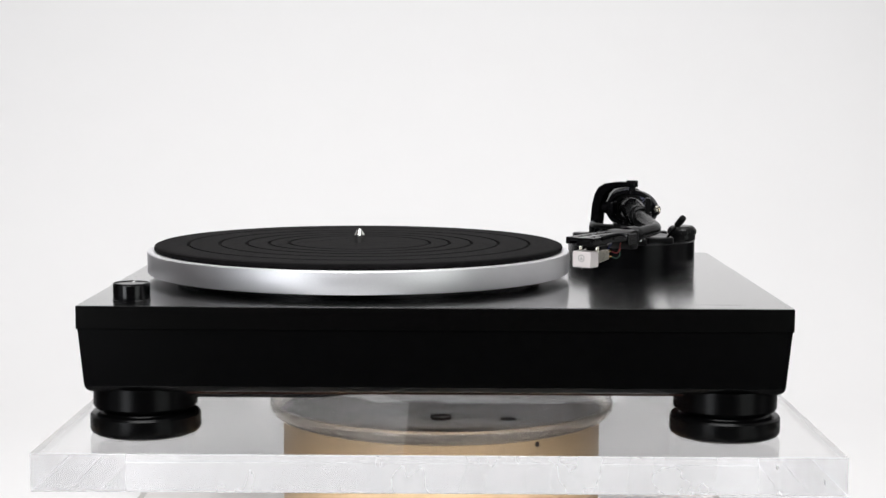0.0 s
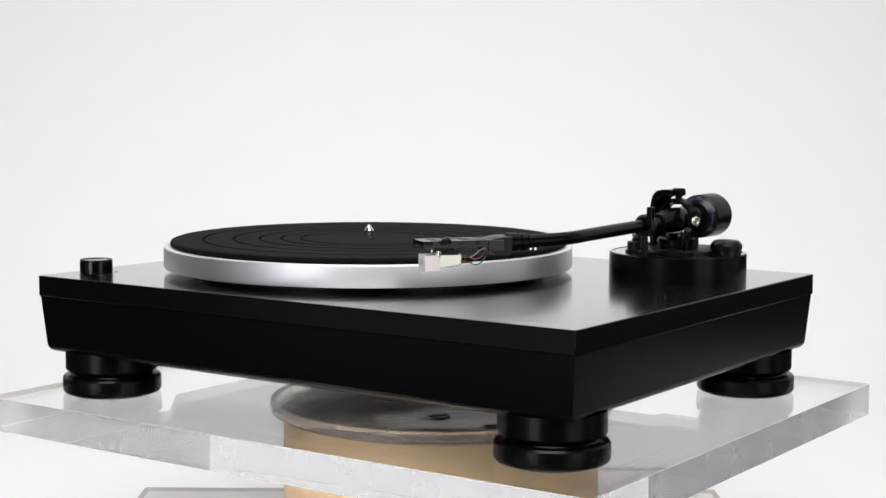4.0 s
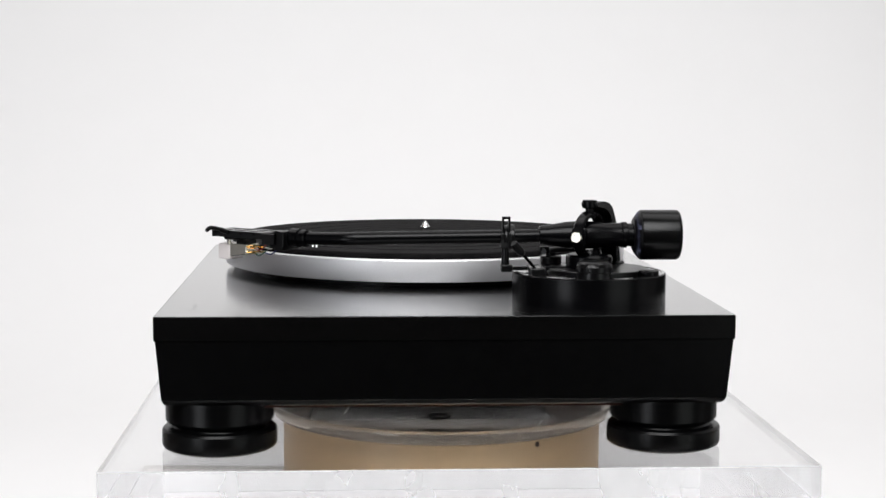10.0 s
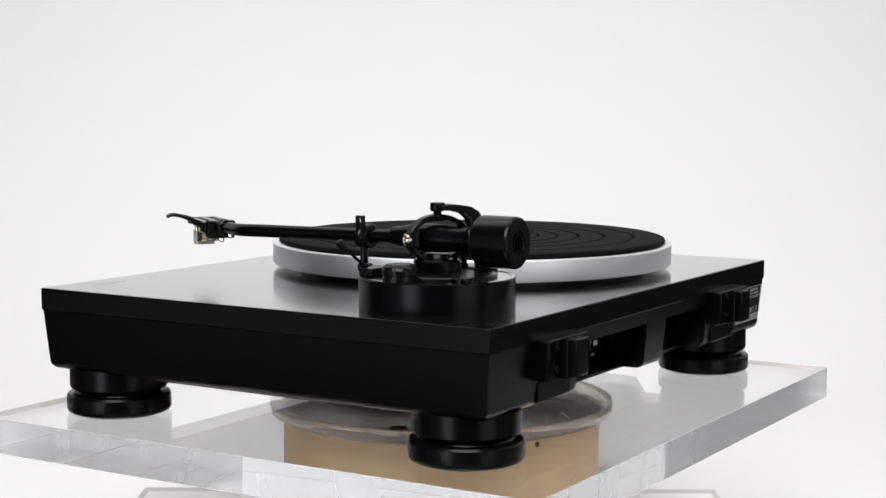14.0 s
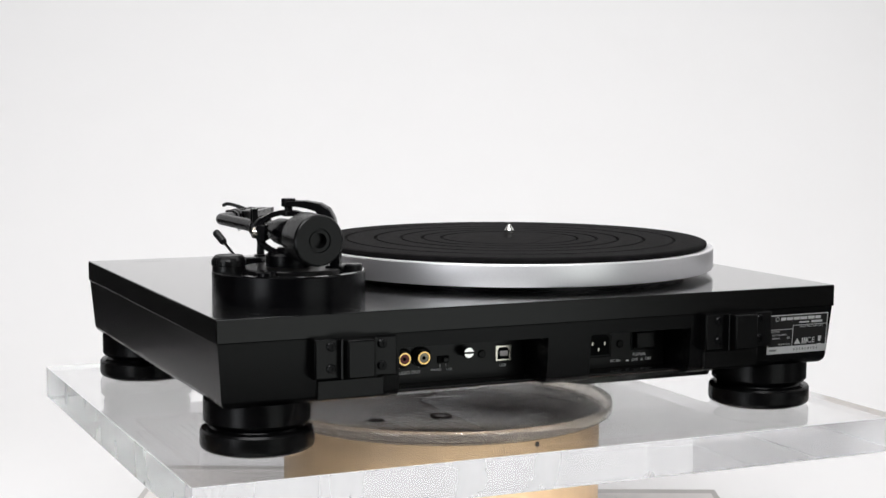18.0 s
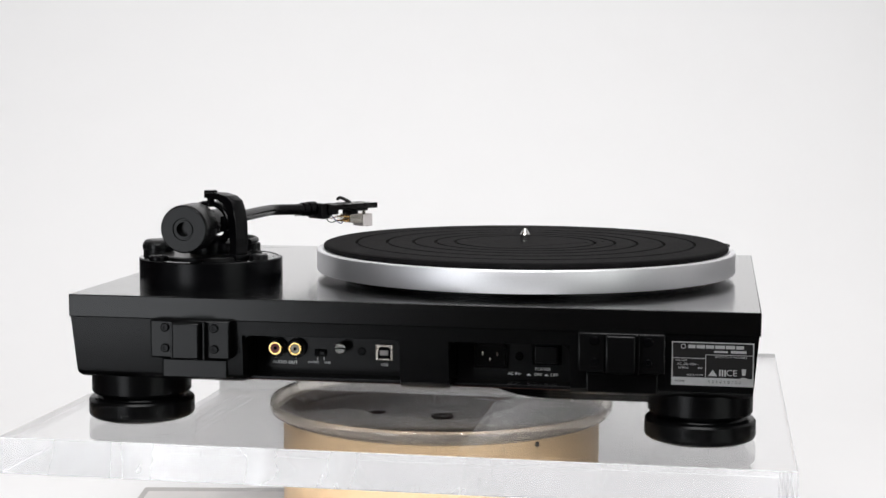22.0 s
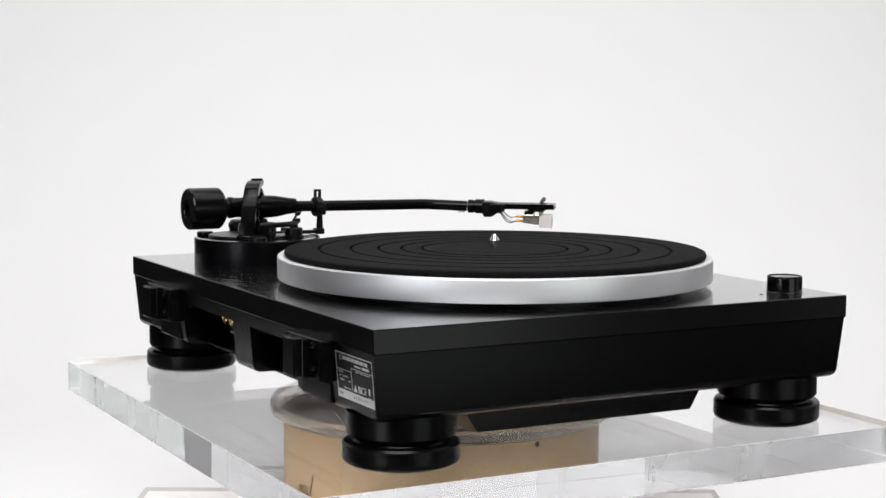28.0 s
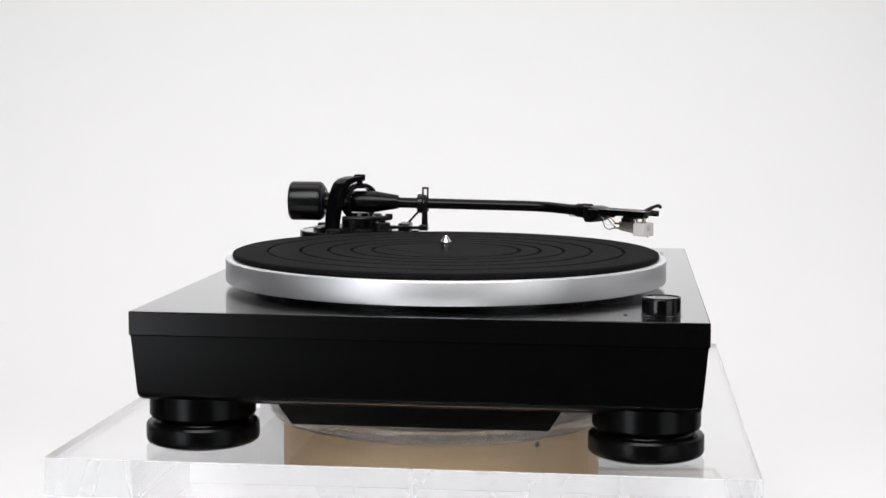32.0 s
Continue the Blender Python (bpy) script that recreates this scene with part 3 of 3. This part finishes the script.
def build_feet():
    for k, (x, y) in enumerate(((-0.1917, -0.1490), (0.1853, -0.1490), (0.1853, 0.1300), (-0.1917, 0.1300))):
        if k == 0:
            foot = pp("foot", lathe([(0, -0.0545), (0.0335, -0.0545), (0.0335, -0.0680), (0.0325, -0.0695), (0.0300, -0.0700), (0.0, -0.0700)], 72), FOOTM, "round black damped foot", (x, y, 0))
            part("groove", lathe([(0.0, -0.0700), (0.0298, -0.0700), (0.0290, -0.0712), (0.0298, -0.0728), (0, -0.0728)], 72), GLOSS, foot)
            part("ring", lathe([(0, -0.0726), (0.0325, -0.0726), (0.0346, -0.0732), (0.0356, -0.0746), (0.0357, -0.0832), (0.0350, -0.0850), (0.0335, -0.0860), (0, -0.0860)], 72), FOOTM, foot, "wide black ring")
            part("sole", lathe([(0, -0.0860), (0.0315, -0.0860), (0.0310, -0.0869), (0, -0.0869)], 48), RUBBER, foot)
        else:
            again(foot, (x, y, LIFT))


build_feet()


def build_platter():
    cx, cy = -0.0604, -0.0097
    hub = pp("sub_platter", lathe([(0, 0.0002), (0.132, 0.0002), (0.132, 0.0060), (0, 0.0060)], 96), PLASTIC, "dark hub under the platter", (cx, cy, 0))
    rim = pp("platter", lathe([(0.0, 0.0060), (0.128, 0.0060), (0.129, 0.0046), (0.1520, 0.0044), (0.1527, 0.0046), (0.1531, 0.0054), (0.1531, 0.0192), (0.1527, 0.0198), (0.1520, 0.0200), (0.1490, 0.0200), (0.1486, 0.0197), (0.0, 0.0196)], 160), ALU, "satin silver aluminium platter", (cx, cy, 0), angle=30)
    prof = [(0, 0.0198), (0.1465, 0.0198), (0.1480, 0.0206), (0.1483, 0.0220), (0.1478, 0.0233), (0.1460, 0.0240)]
    for r in (0.1240, 0.1016, 0.0822, 0.0660, 0.0515):
        prof += [(r + 0.0011, 0.0241), (r + 0.0007, 0.0218), (r - 0.0007, 0.0218), (r - 0.0011, 0.0241)]
    prof += [(0.012, 0.0241), (0.0, 0.0241)]
    mat = pp("platter_mat", lathe(prof, 160), RUBBER, "black rubber mat with ring grooves", (cx, cy, 0), angle=20)
    away = math.degrees(math.atan2(-0.0593, -0.0272))
    for k in range(11):
        w = (0.0040, 0.0046, 0.0036, 0.0050)[k % 4]
        part("raised_mark", box(-w / 2, w / 2, -0.0012, 0.0012, 0.0239, 0.02428, 0.0001, 1), RUBBER, mat, at=(-0.0278 - 0.00272 * 2.1 * (k - 5), 0.0124 - 0.00593 * 1.0 * (k - 5), 0), turn=(0, 0, away))
    pp("spindle", lathe([(0, 0.0236), (0.0036, 0.0236), (0.0036, 0.0298), (0.0034, 0.0302), (0.0012, 0.0338), (0.0006, 0.0342), (0, 0.0342)], 40), CHROME, "polished steel spindle", (cx, cy, 0), angle=20)
    knob = pp("speed_knob", lathe([(0, 0.0), (0.0122, 0.0), (0.0122, 0.0006), (0.0118, 0.0010), (0.0118, 0.0104), (0.0114, 0.0110), (0.0, 0.0110)], 64), HEADM, "round black speed knob", (-0.1984, -0.1568, 0))
    part("bright_edge", lathe([(0.0104, 0.0109), (0.0114, 0.0109), (0.0117, 0.0106), (0.0117, 0.0112), (0.0112, 0.0115), (0.0104, 0.0114), (0.0104, 0.0109)], 64), GLOSS, knob, "glossy bevelled edge")
    part("pointer", box(-0.0004, 0.0004, 0.004, 0.010, 0.0109, 0.0112), PRINT, knob)
    pp("speed_mark", lathe([(0, 0.0003), (0.0009, 0.0003), (0.0011, 0)], 16), DARKHOLE, "", (-0.2005, -0.1353, 0.0))
    for k, w in enumerate((0.0050, 0.0042, 0.0058, 0.0048, 0.0052)):
        pp("plate_mark", box(-w / 2, w / 2, -0.0014, 0.0014, 0.0, 0.00005), FAINT, "", (0.165 + 0.0062 * k, -0.165, 0.0))


build_platter()

PX, PY = 0.1492, 0.0868      # the arm's upright pivot


def build_arm_base():
    pod = pp("arm_base", lathe([(0, 0.00005), (0.0497, 0.00005), (0.0497, 0.0182), (0.0490, 0.0190), (0.0470, 0.0192), (0.0464, 0.0188), (0, 0.0188)], 96), GLOSS, "glossy black round arm base", (PX, PY, 0))
    pod.data.materials.append(PLATE)
    for f in pod.data.polygons:
        f.material_index = 1 if f.normal.z > 0.9 else 0
    part("stop_knob", lathe([(0, 0.0187), (0.0058, 0.0187), (0.0066, 0.0192), (0.0066, 0.0214), (0.0058, 0.0222), (0, 0.0223)], 28), GLOSS, pod, "", (0.1755 - PX, 0.1210 - PY, 0))
    part("rest_foot", box(-0.0040, 0.0040, -0.0036, 0.0036, 0.0187, 0.0236, 0.0009, 2), PLASTIC, pod, "", (0.1506 - PX, 0.0330 - PY, 0))
    part("turntop", lathe([(0, 0.0188), (0.0330, 0.0188), (0.0330, 0.0206), (0.0320, 0.0212), (0, 0.0212)], 72), PLASTIC, pod, at=(0, 0.006, 0))
    part("column", lathe([(0, 0.0210), (0.0150, 0.0210), (0.0150, 0.0285), (0.0130, 0.0300), (0.0085, 0.0305), (0.0075, 0.0330), (0, 0.0330)], 48), GLOSS, pod)
    # bracket that rises in the gimbal's plane, leans a little and bends over the pivot
    out = [(0.0350, 0.0205), (0.0342, 0.0330), (0.0326, 0.0450), (0.0306, 0.0530), (0.0272, 0.0590), (0.0215, 0.0622), (0.0120, 0.0636), (-0.0010, 0.0638)]
    inn = [(-0.0010, 0.0602), (0.0120, 0.0598), (0.0185, 0.0580), (0.0228, 0.0540), (0.0258, 0.0450), (0.0276, 0.0330), (0.0284, 0.0205)]

    def in_gimbal(u, v, w):
        b = 0.0036 * (0.0636 - v) / 0.043 + w - 0.0056
        return (-0.867 * u + 0.499 * b, 0.499 * u + 0.867 * b, v)
    part("bracket", prism(out + inn, 0.0112, in_gimbal, 0.0008), GLOSS, pod, "curved black arm bracket")
    foot = part("bracket_foot", box(-0.0375, -0.0255, -0.0070, 0.0110, 0.0190, 0.0228, 0.0012), GLOSS, pod)
    foot.matrix_basis = pose(0, 0, 0, 0, 0, -30)
    part("cap_screw", lathe([(0, 0.0535), (0.0040, 0.0535), (0.0042, 0.0540), (0.0042, 0.0566), (0.0038, 0.0572), (0.0026, 0.0576), (0.0026, 0.0594), (0.0045, 0.0598), (0.0047, 0.0604), (0.0047, 0.0644), (0.0043, 0.0650), (0, 0.0650)], 32), GLOSS, pod)
    # dial
    bm = bmesh.new()
    n = 96
    rings = []
    for r, z in ((0.0104, 0.0186), (0.0106, 0.0190), (0.0106, 0.0228), (0.0111, 0.0234), (0.0111, 0.0262), (0.0102, 0.0280), (0.0088, 0.0293), (0.0084, 0.0295)):
        ring = []
        for k in range(n):
            a = 2 * math.pi * k / n
            rr = r * (1 + (0.020 * (1 if math.cos(10 * a) > 0 else -1) if r > 0.0110 else 0))
            ring.append(bm.verts.new((rr * math.cos(a), rr * math.sin(a), z)))
        rings.append(ring)
    for a, b in zip(rings, rings[1:]):
        for k in range(n):
            bm.faces.new((a[k], a[(k + 1) % n], b[(k + 1) % n], b[k]))
    bm.faces.new(rings[-1])
    part("balance_dial", bm, PLASTIC, pod, "ribbed black dial", (0.1888 - PX, 0.0842 - PY, 0))
    part("locking_knob", lathe([(0, 0.0188), (0.0066, 0.0188), (0.0066, 0.0215), (0.0058, 0.0224), (0, 0.0224)], 32), PLASTIC, pod, at=(0.1105 - PX, 0.1015 - PY, 0))
    # lever
    part("lever_hinge", box(-0.0040, 0.0160, -0.0050, 0.0050, 0.0188, 0.0236, 0.001), PLASTIC, pod, at=(0.0120, -0.0360, 0))
    tip, root = Vector((0.1829 - PX, 0.0340 - PY, 0.0402)), Vector((0.1715 - PX, 0.0505 - PY, 0.0215))
    mid = root + (tip - root) * 0.58
    lev = part("cue_lever", tube([root, mid, mid + (tip - root) * 0.05], 0.00095, 12), GLOSS, pod, "thin black cueing lever")
    d = (tip - mid)
    part("grip", tube([mid, mid + d * 0.12, mid + d * 0.2, mid + d * 0.9, tip], [0.0013, 0.0022, 0.0026, 0.0026, 0.0020], 16), PLASTIC, lev)
    # lifter beside the pivot: a stout post that carries a curved bar, concentric with the pivot
    lift = part("arm_lifter", lathe([(0, 0.0188), (0.0082, 0.0188), (0.0082, 0.0206), (0.0070, 0.0210), (0.0070, 0.0262), (0.0064, 0.0268), (0.0034, 0.0270), (0.0034, 0.0290), (0, 0.0290)], 40), PLASTIC, pod, at=(LX - PX, LY - PY, 0))
    arc = [radians(q) for q in range(-196, -115, 5)]
    part("lift_bar", tube([(PX - LX + 0.0312 * math.cos(q), PY - LY + 0.0312 * math.sin(q), 0.0302) for q in arc], 0.0021, 12), PLASTIC, lift, "curved black lift bar", angle=40)
    part("lift_stop", box(-0.0016, 0.0016, -0.0030, 0.0030, 0.0300, 0.0336, 0.0006, 1), PLASTIC, lift, "", (PX - LX + 0.0312 * math.cos(radians(-120)), PY - LY + 0.0312 * math.sin(radians(-120)), 0))
    part("guide_post", lathe([(0, 0.0188), (0.0030, 0.0188), (0.0030, 0.0236), (0.0022, 0.0240), (0.0022, 0.0290), (0, 0.0290)], 20), PLASTIC, lift, "", (PX - LX + 0.0312 * math.cos(radians(-182)), PY - LY + 0.0312 * math.sin(radians(-182)), 0))
    # rest
    rx, ry = 0.1506 - PX, 0.0322 - PY
    rest = part("arm_rest", tube([(rx, ry, 0.0190), (rx, ry, 0.0200), (rx, ry, 0.0350)], [0.0026, 0.0028, 0.0023], 20), PLASTIC, pod, "black arm rest with locking clip")
    part("strut", box(rx - 0.0022, rx + 0.0022, ry, ry + 0.046, 0.0196, 0.0222, 0.0006, 1), PLASTIC, rest)
    part("saddle", prism([(-0.0052, 0.0345), (0.0052, 0.0345), (0.0072, 0.0400), (0.0068, 0.0440), (0.0050, 0.0440), (0.0050, 0.0400), (0.0030, 0.0370), (-0.0030, 0.0370), (-0.0050, 0.0400), (-0.0050, 0.0440), (-0.0068, 0.0440), (-0.0072, 0.0400)], 0.0062, lambda u, v, w: (rx + u, ry - 0.0031 + w, v), 0.0004), PLASTIC, rest)
    bm = bmesh.new()
    for b in ((0.0026, 0.0062, -0.0026, -0.0014, 0.0420, 0.0542), (0.0026, 0.0062, 0.0014, 0.0026, 0.0420, 0.0542), (0.0026, 0.0062, -0.0026, 0.0026, 0.0531, 0.0547)):
        box(rx + b[0], rx + b[1], ry + b[2], ry + b[3], b[4], b[5], 0.0, bm=bm)
    part("clip", bm, PLASTIC, rest, "narrow upright clip loop")
    part("clip_boss", lathe([(0.0046, -0.0024), (0.0074, -0.0024), (0.0080, -0.0018), (0.0080, 0.0018), (0.0074, 0.0024), (0.0046, 0.0024), (0.0046, -0.0024)], 40), PLASTIC, rest, at=(rx - 0.0012, ry + 0.0032, 0.0412), turn=(90, 0, 0))
    part("clip_band", tube([(rx + 0.0066 * math.cos(a), ry, 0.0405 + 0.0066 * math.sin(a)) for a in [radians(v) for v in range(-20, 215, 15)]], 0.0016, 10), PLASTIC, rest)


LX, LY = 0.1272, 0.0648
build_arm_base()


def build_tone_arm():
    ax, az = 0.1493, 0.0424
    line = [(ax, 0.080, az), (ax, 0.040, 0.0416), (ax, -0.020, 0.0408), (ax, -0.050, 0.0404)] + curve_points([(ax, -0.054, 0.0403), (0.1490, -0.062, 0.0401), (0.1472, -0.0700, 0.0398), (0.1432, -0.0776, 0.0395), (0.1380, -0.0858, 0.0391), (0.1325, -0.0945, 0.0388)], 6)
    arm = pp("tone_arm", tube(line, 0.0043, 24), GLOSS, "bent black tubular tone arm")
    # housing and rear stub, turned round the arm's own line
    along = (-90, 0, 0)
    part("bearing_housing", lathe([(0.0044, -0.0330), (0.0058, -0.0325), (0.0068, -0.0250), (0.0086, -0.0150), (0.0090, -0.0060), (0.0088, 0.0060), (0.0078, 0.0110), (0.0078, 0.0205), (0.0084, 0.0210), (0.0084, 0.0240), (0.0074, 0.0246), (0.0074, 0.0310), (0, 0.0310)], 40), GLOSS, arm, "tapered black bearing housing", (ax, 0.0868, az), along)
    gx, gy = 0.0186, -0.0107
    bm = bmesh.new()
    hoop = []
    for k in range(56):
        q = 2 * math.pi * k / 56
        row = []
        for dr, dn in ((0.0015, -0.0027), (0.0015, 0.0027), (0.0007, 0.0034), (-0.0013, 0.0034), (-0.0018, 0.0027), (-0.0018, -0.0027), (-0.0013, -0.0034), (0.0007, -0.0034)):
            e, h = (0.0201 + dr) * math.cos(q), (0.0138 + dr) * math.sin(q)
            row.append(bm.verts.new((ax + 0.867 * e + 0.499 * dn, 0.0868 - 0.499 * e + 0.867 * dn, az + h)))
        hoop.append(row)
    for p, q in zip(hoop, hoop[1:] + hoop[:1]):
        for k in range(8):
            bm.faces.new((p[k], p[(k + 1) % 8], q[(k + 1) % 8], q[k]))
    ring = part("gimbal_ring", bm, GLOSS, arm, "black gimbal hoop", angle=25)
    scr = part("pivot_screw", lathe([(0, 0.0), (0.0036, 0.0), (0.0036, 0.0026), (0.0030, 0.0032), (0.0016, 0.0032), (0.0014, 0.0024), (0, 0.0024)], 28), NICKEL, ring, "bright brass-toned pivot screw", (ax + gx * 0.94, 0.0868 + gy * 0.94, az), (0, 90, -30))
    again(scr, (ax - gx * 0.94, 0.0868 - gy * 0.94, az), (0, -90, -30))
    part("boss", lathe([(0, -0.002), (0.0044, -0.002), (0.0046, 0.0026), (0.0036, 0.0032), (0, 0.0032)], 28), GLOSS, ring, "", (ax - gx, 0.0868 - gy, az), (0, -90, -30))
    for side in (-1, 1):
        blk = part("yoke_block", box(-0.0024, 0.0024, -0.0046, 0.0046, -0.0056, 0.0056, 0.0010, 2), GLOSS, ring)
        blk.matrix_basis = pose(ax + side * gx * 0.78, 0.0868 + side * gy * 0.78, az, 0, 0, -30)
    cw = part("counterweight", lathe([(0, 0.0325), (0.0150, 0.0325), (0.0160, 0.0330), (0.0162, 0.0340), (0.0162, 0.0566), (0.0157, 0.0577), (0.0150, 0.0583), (0.0076, 0.0583), (0.0072, 0.0571), (0.0062, 0.0571), (0.0060, 0.0583), (0.0048, 0.0583), (0.0046, 0.0520), (0, 0.0520)], 72), BODY, arm, "heavy black counterweight", (ax, 0.0868, az), along)
    dial = part("dial_ring", lathe([(0, 0.0284), (0.0078, 0.0284), (0.0104, 0.0285), (0.0112, 0.0289), (0.0150, 0.0316), (0.0154, 0.0322), (0.0154, 0.0326), (0, 0.0326)], 72), PLASTIC, cw, "bevelled numbered ring")
    for k in range(60):
        a = 2 * math.pi * k / 60
        long = 0.0026 if k % 5 == 0 else 0.0015
        bm = box(-0.00008, 0.00008, -long / 2, long / 2, 0, 0.00008)
        t = part("tick", bm, BLUEPRINT, dial)
        t.matrix_basis = Matrix.Rotation(a, 4, "Z") @ Matrix.Translation((0.01310, 0, 0.03022)) @ Matrix.Rotation(radians(-35.4), 4, "Y") @ Matrix.Rotation(radians(90), 4, "Z")
    # weight figures between the scale's lines
    for text, q in (("2.5", -24), ("2.0", -84), ("3.0", 40)):
        n = Vector((0.579 * math.cos(radians(q)), 0.579 * math.sin(radians(q)), -0.815))
        side = Vector((math.sin(radians(q)), -math.cos(radians(q)), 0))
        up = n.cross(side)
        at = Vector((0.01440 * math.cos(radians(q)), 0.01440 * math.sin(radians(q)), 0.03118)) + n * 0.00012
        digits = writing("lettering", text, 0.0024, BLUEPRINT, dial, (0, 0, 0), (0, 0, 0), 0.00004)
        digits.matrix_basis = Matrix((side, up, n)).transposed().to_4x4()
        digits.matrix_basis.translation = at
    # head end axes: u forward, v outward
    o = Vector((0.1300, -0.0985, 0.0386))
    head = math.degrees(math.atan2(-0.807, -0.590)) + 90
    turn = (0, 0, head)
    fwd = Vector((-0.590, -0.807, 0)).normalized()
    col = part("collar", lathe([(0, -0.004), (0.0048, -0.004), (0.0056, -0.0034), (0.0056, 0.0006), (0.0050, 0.0010), (0.0050, 0.0022), (0.0060, 0.0026), (0.0060, 0.0094), (0.0054, 0.0100), (0, 0.0100)], 40), GLOSS, arm, "black locking collar")
    col.matrix_basis = Matrix.Translation(o) @ fwd.to_track_quat("Z", "Y").to_matrix().to_4x4()
    # in the head's own axes -y is forward and +x is outward (after the turn)
    place = pose(*o, *turn)
    hb = bmesh.new()
    # plate with slots: rails and bridges
    y_back, y_front, half = -0.0150, -0.0690, 0.0104
    rails = [(-half, -0.0074, y_front, y_back), (0.0074, half, y_front, y_back), (-0.0022, 0.0022, y_front, y_back)]
    rails += [(-half, half, y, y + d) for y, d in ((y_front, 0.0065), (-0.0560, 0.0030), (-0.0455, 0.0030), (-0.0345, 0.0030), (-0.0240, 0.0090))]
    for n, b in enumerate(rails):
        box(b[0], b[1], b[2], b[3], -0.0014 if n < 2 else 0.0004 + 0.00004 * n, 0.0030 - 0.00004 * n, 0.0, bm=hb)
    shell = part("headshell", hb, HEADM, arm, "slotted black headshell")
    shell.matrix_basis = place
    part("neck_block", prism([(-0.0090, -0.0052), (-0.0090, 0.0044), (-0.0150, 0.0044), (-0.0230, 0.0030), (-0.0230, -0.0040), (-0.0170, -0.0082), (-0.0105, -0.0082)], 0.0186, lambda u, v, w: (w - 0.0093, u, v), 0.0007), PLASTIC, shell)
    for side in (-1, 1):
        part("side_flange", box(side * half - 0.0009, side * half + 0.0009, -0.0260, -0.0150, -0.0048, 0.0028, 0.0005, 1), HEADM, shell)
    part("mount_plate", box(-0.0080, 0.0080, -0.0610, -0.0470, -0.0034, 0.0006, 0.0006, 1), PLASTIC, shell)
    part("finger_lift", tube(curve_points([(0.0080, -0.0560, 0.0012), (0.0130, -0.0568, 0.0030), (0.0190, -0.0574, 0.0048), (0.0250, -0.0579, 0.0056), (0.0285, -0.0580, 0.0040)], 5), [0.0017] * 8 + [0.0014] * 12 + [0.0012], 10), PLASTIC, shell, "curved black finger lift")
    cart = part("cartridge", prism([(-0.0575, -0.0148), (-0.0575, -0.0060), (-0.0425, -0.0060), (-0.0425, -0.0128)], 0.0130, lambda u, v, w: (w - 0.0065, u, v), 0.0004), NICKEL, arm, "small silver cartridge")
    cart.matrix_basis = place
    part("carrier", box(-0.0058, 0.0058, -0.0520, -0.0440, -0.0062, -0.0030, 0.0004, 1), PLASTIC, cart, "black cartridge carrier")
    part("stylus_guard", box(-0.0068, 0.0068, -0.0668, -0.0565, -0.0166, -0.0062, 0.0006, 2), WHITE, cart, "white stylus cover")
    part("emblem", lathe([(0.0019, 0), (0.0024, 0), (0.0024, 0.0001), (0.0019, 0.0001), (0.0019, 0)], 24), GREYPRINT, cart, "", (0, -0.0668, -0.0106), (90, 0, 0))
    part("emblem", prism([(-0.0010, -0.0010), (0.0010, -0.0010), (0, 0.0013)], 0.0001, lambda a, b, c: (a, -0.0668 - c, -0.0106 + b)), GREYPRINT, cart)
    bolt = part("mount_bolt", lathe([(0, -0.0066), (0.0014, -0.0066), (0.0014, -0.0030), (0, -0.0030)], 16), NICKEL, cart, "", (-0.0062, -0.0575, 0))
    again(bolt, (0.0062, -0.0575, 0))
    part("stylus", tube([(0, -0.0640, -0.0160), (0, -0.0668, -0.0178)], 0.0003, 8), CHROME, cart)
    for k, (dx, dz, mat) in enumerate(((-0.0040, -0.0080, WHITEW), (0.0040, -0.0080, REDW), (-0.0040, -0.0115, BLUEW), (0.0040, -0.0115, GREENW))):
        part("contact_pin", tube([(dx, -0.0426, dz), (dx, -0.0365, dz)], 0.0007, 10), GOLD, cart)
        part("lead_wire", tube(curve_points([(dx, -0.0370, dz), (dx * 1.5, -0.0325, dz - 0.0014), (dx * 1.5, -0.0285, dz + 0.0004), (dx * 1.2, -0.0262, dz + 0.0030), (dx * 0.8, -0.0225, -0.0035)], 5), 0.0004, 8), mat, cart)
    # two small bright screws under the tube near the collar
    for p in ((0.1358, -0.0894), (0.1340, -0.0920)):
        part("set_screw", lathe([(0, -0.0012), (0.0009, -0.0012), (0.0010, 0.0008), (0, 0.0008)], 12), CHROME, arm, "", (p[0], p[1], 0.0345))


build_tone_arm()


# ---- turning ----
def motions():
    # angle in degrees at t seconds: an even turn with the drive's small drift
    drift = ((0.0, 0.0), (3.0, -0.03), (7.0, 0.06), (11.0, -0.14), (13.0, -0.16), (16.5, 0.03), (20.0, 0.15), (22.0, 0.20), (25.5, 0.14), (28.0, -0.02), (30.0, -0.08), (32.0, -0.32))
    ts, ds = [d[0] for d in drift], [d[1] for d in drift]
    for ob in (player, slab, disc):
        x, y, z = ob.location
        walk(ob, [(k * 0.5, pose(x, y, z, 0, 0, -0.392 - 8.6219 * k * 0.5 + float(np.interp(k * 0.5, ts, ds)))) for k in range(65)])


motions()
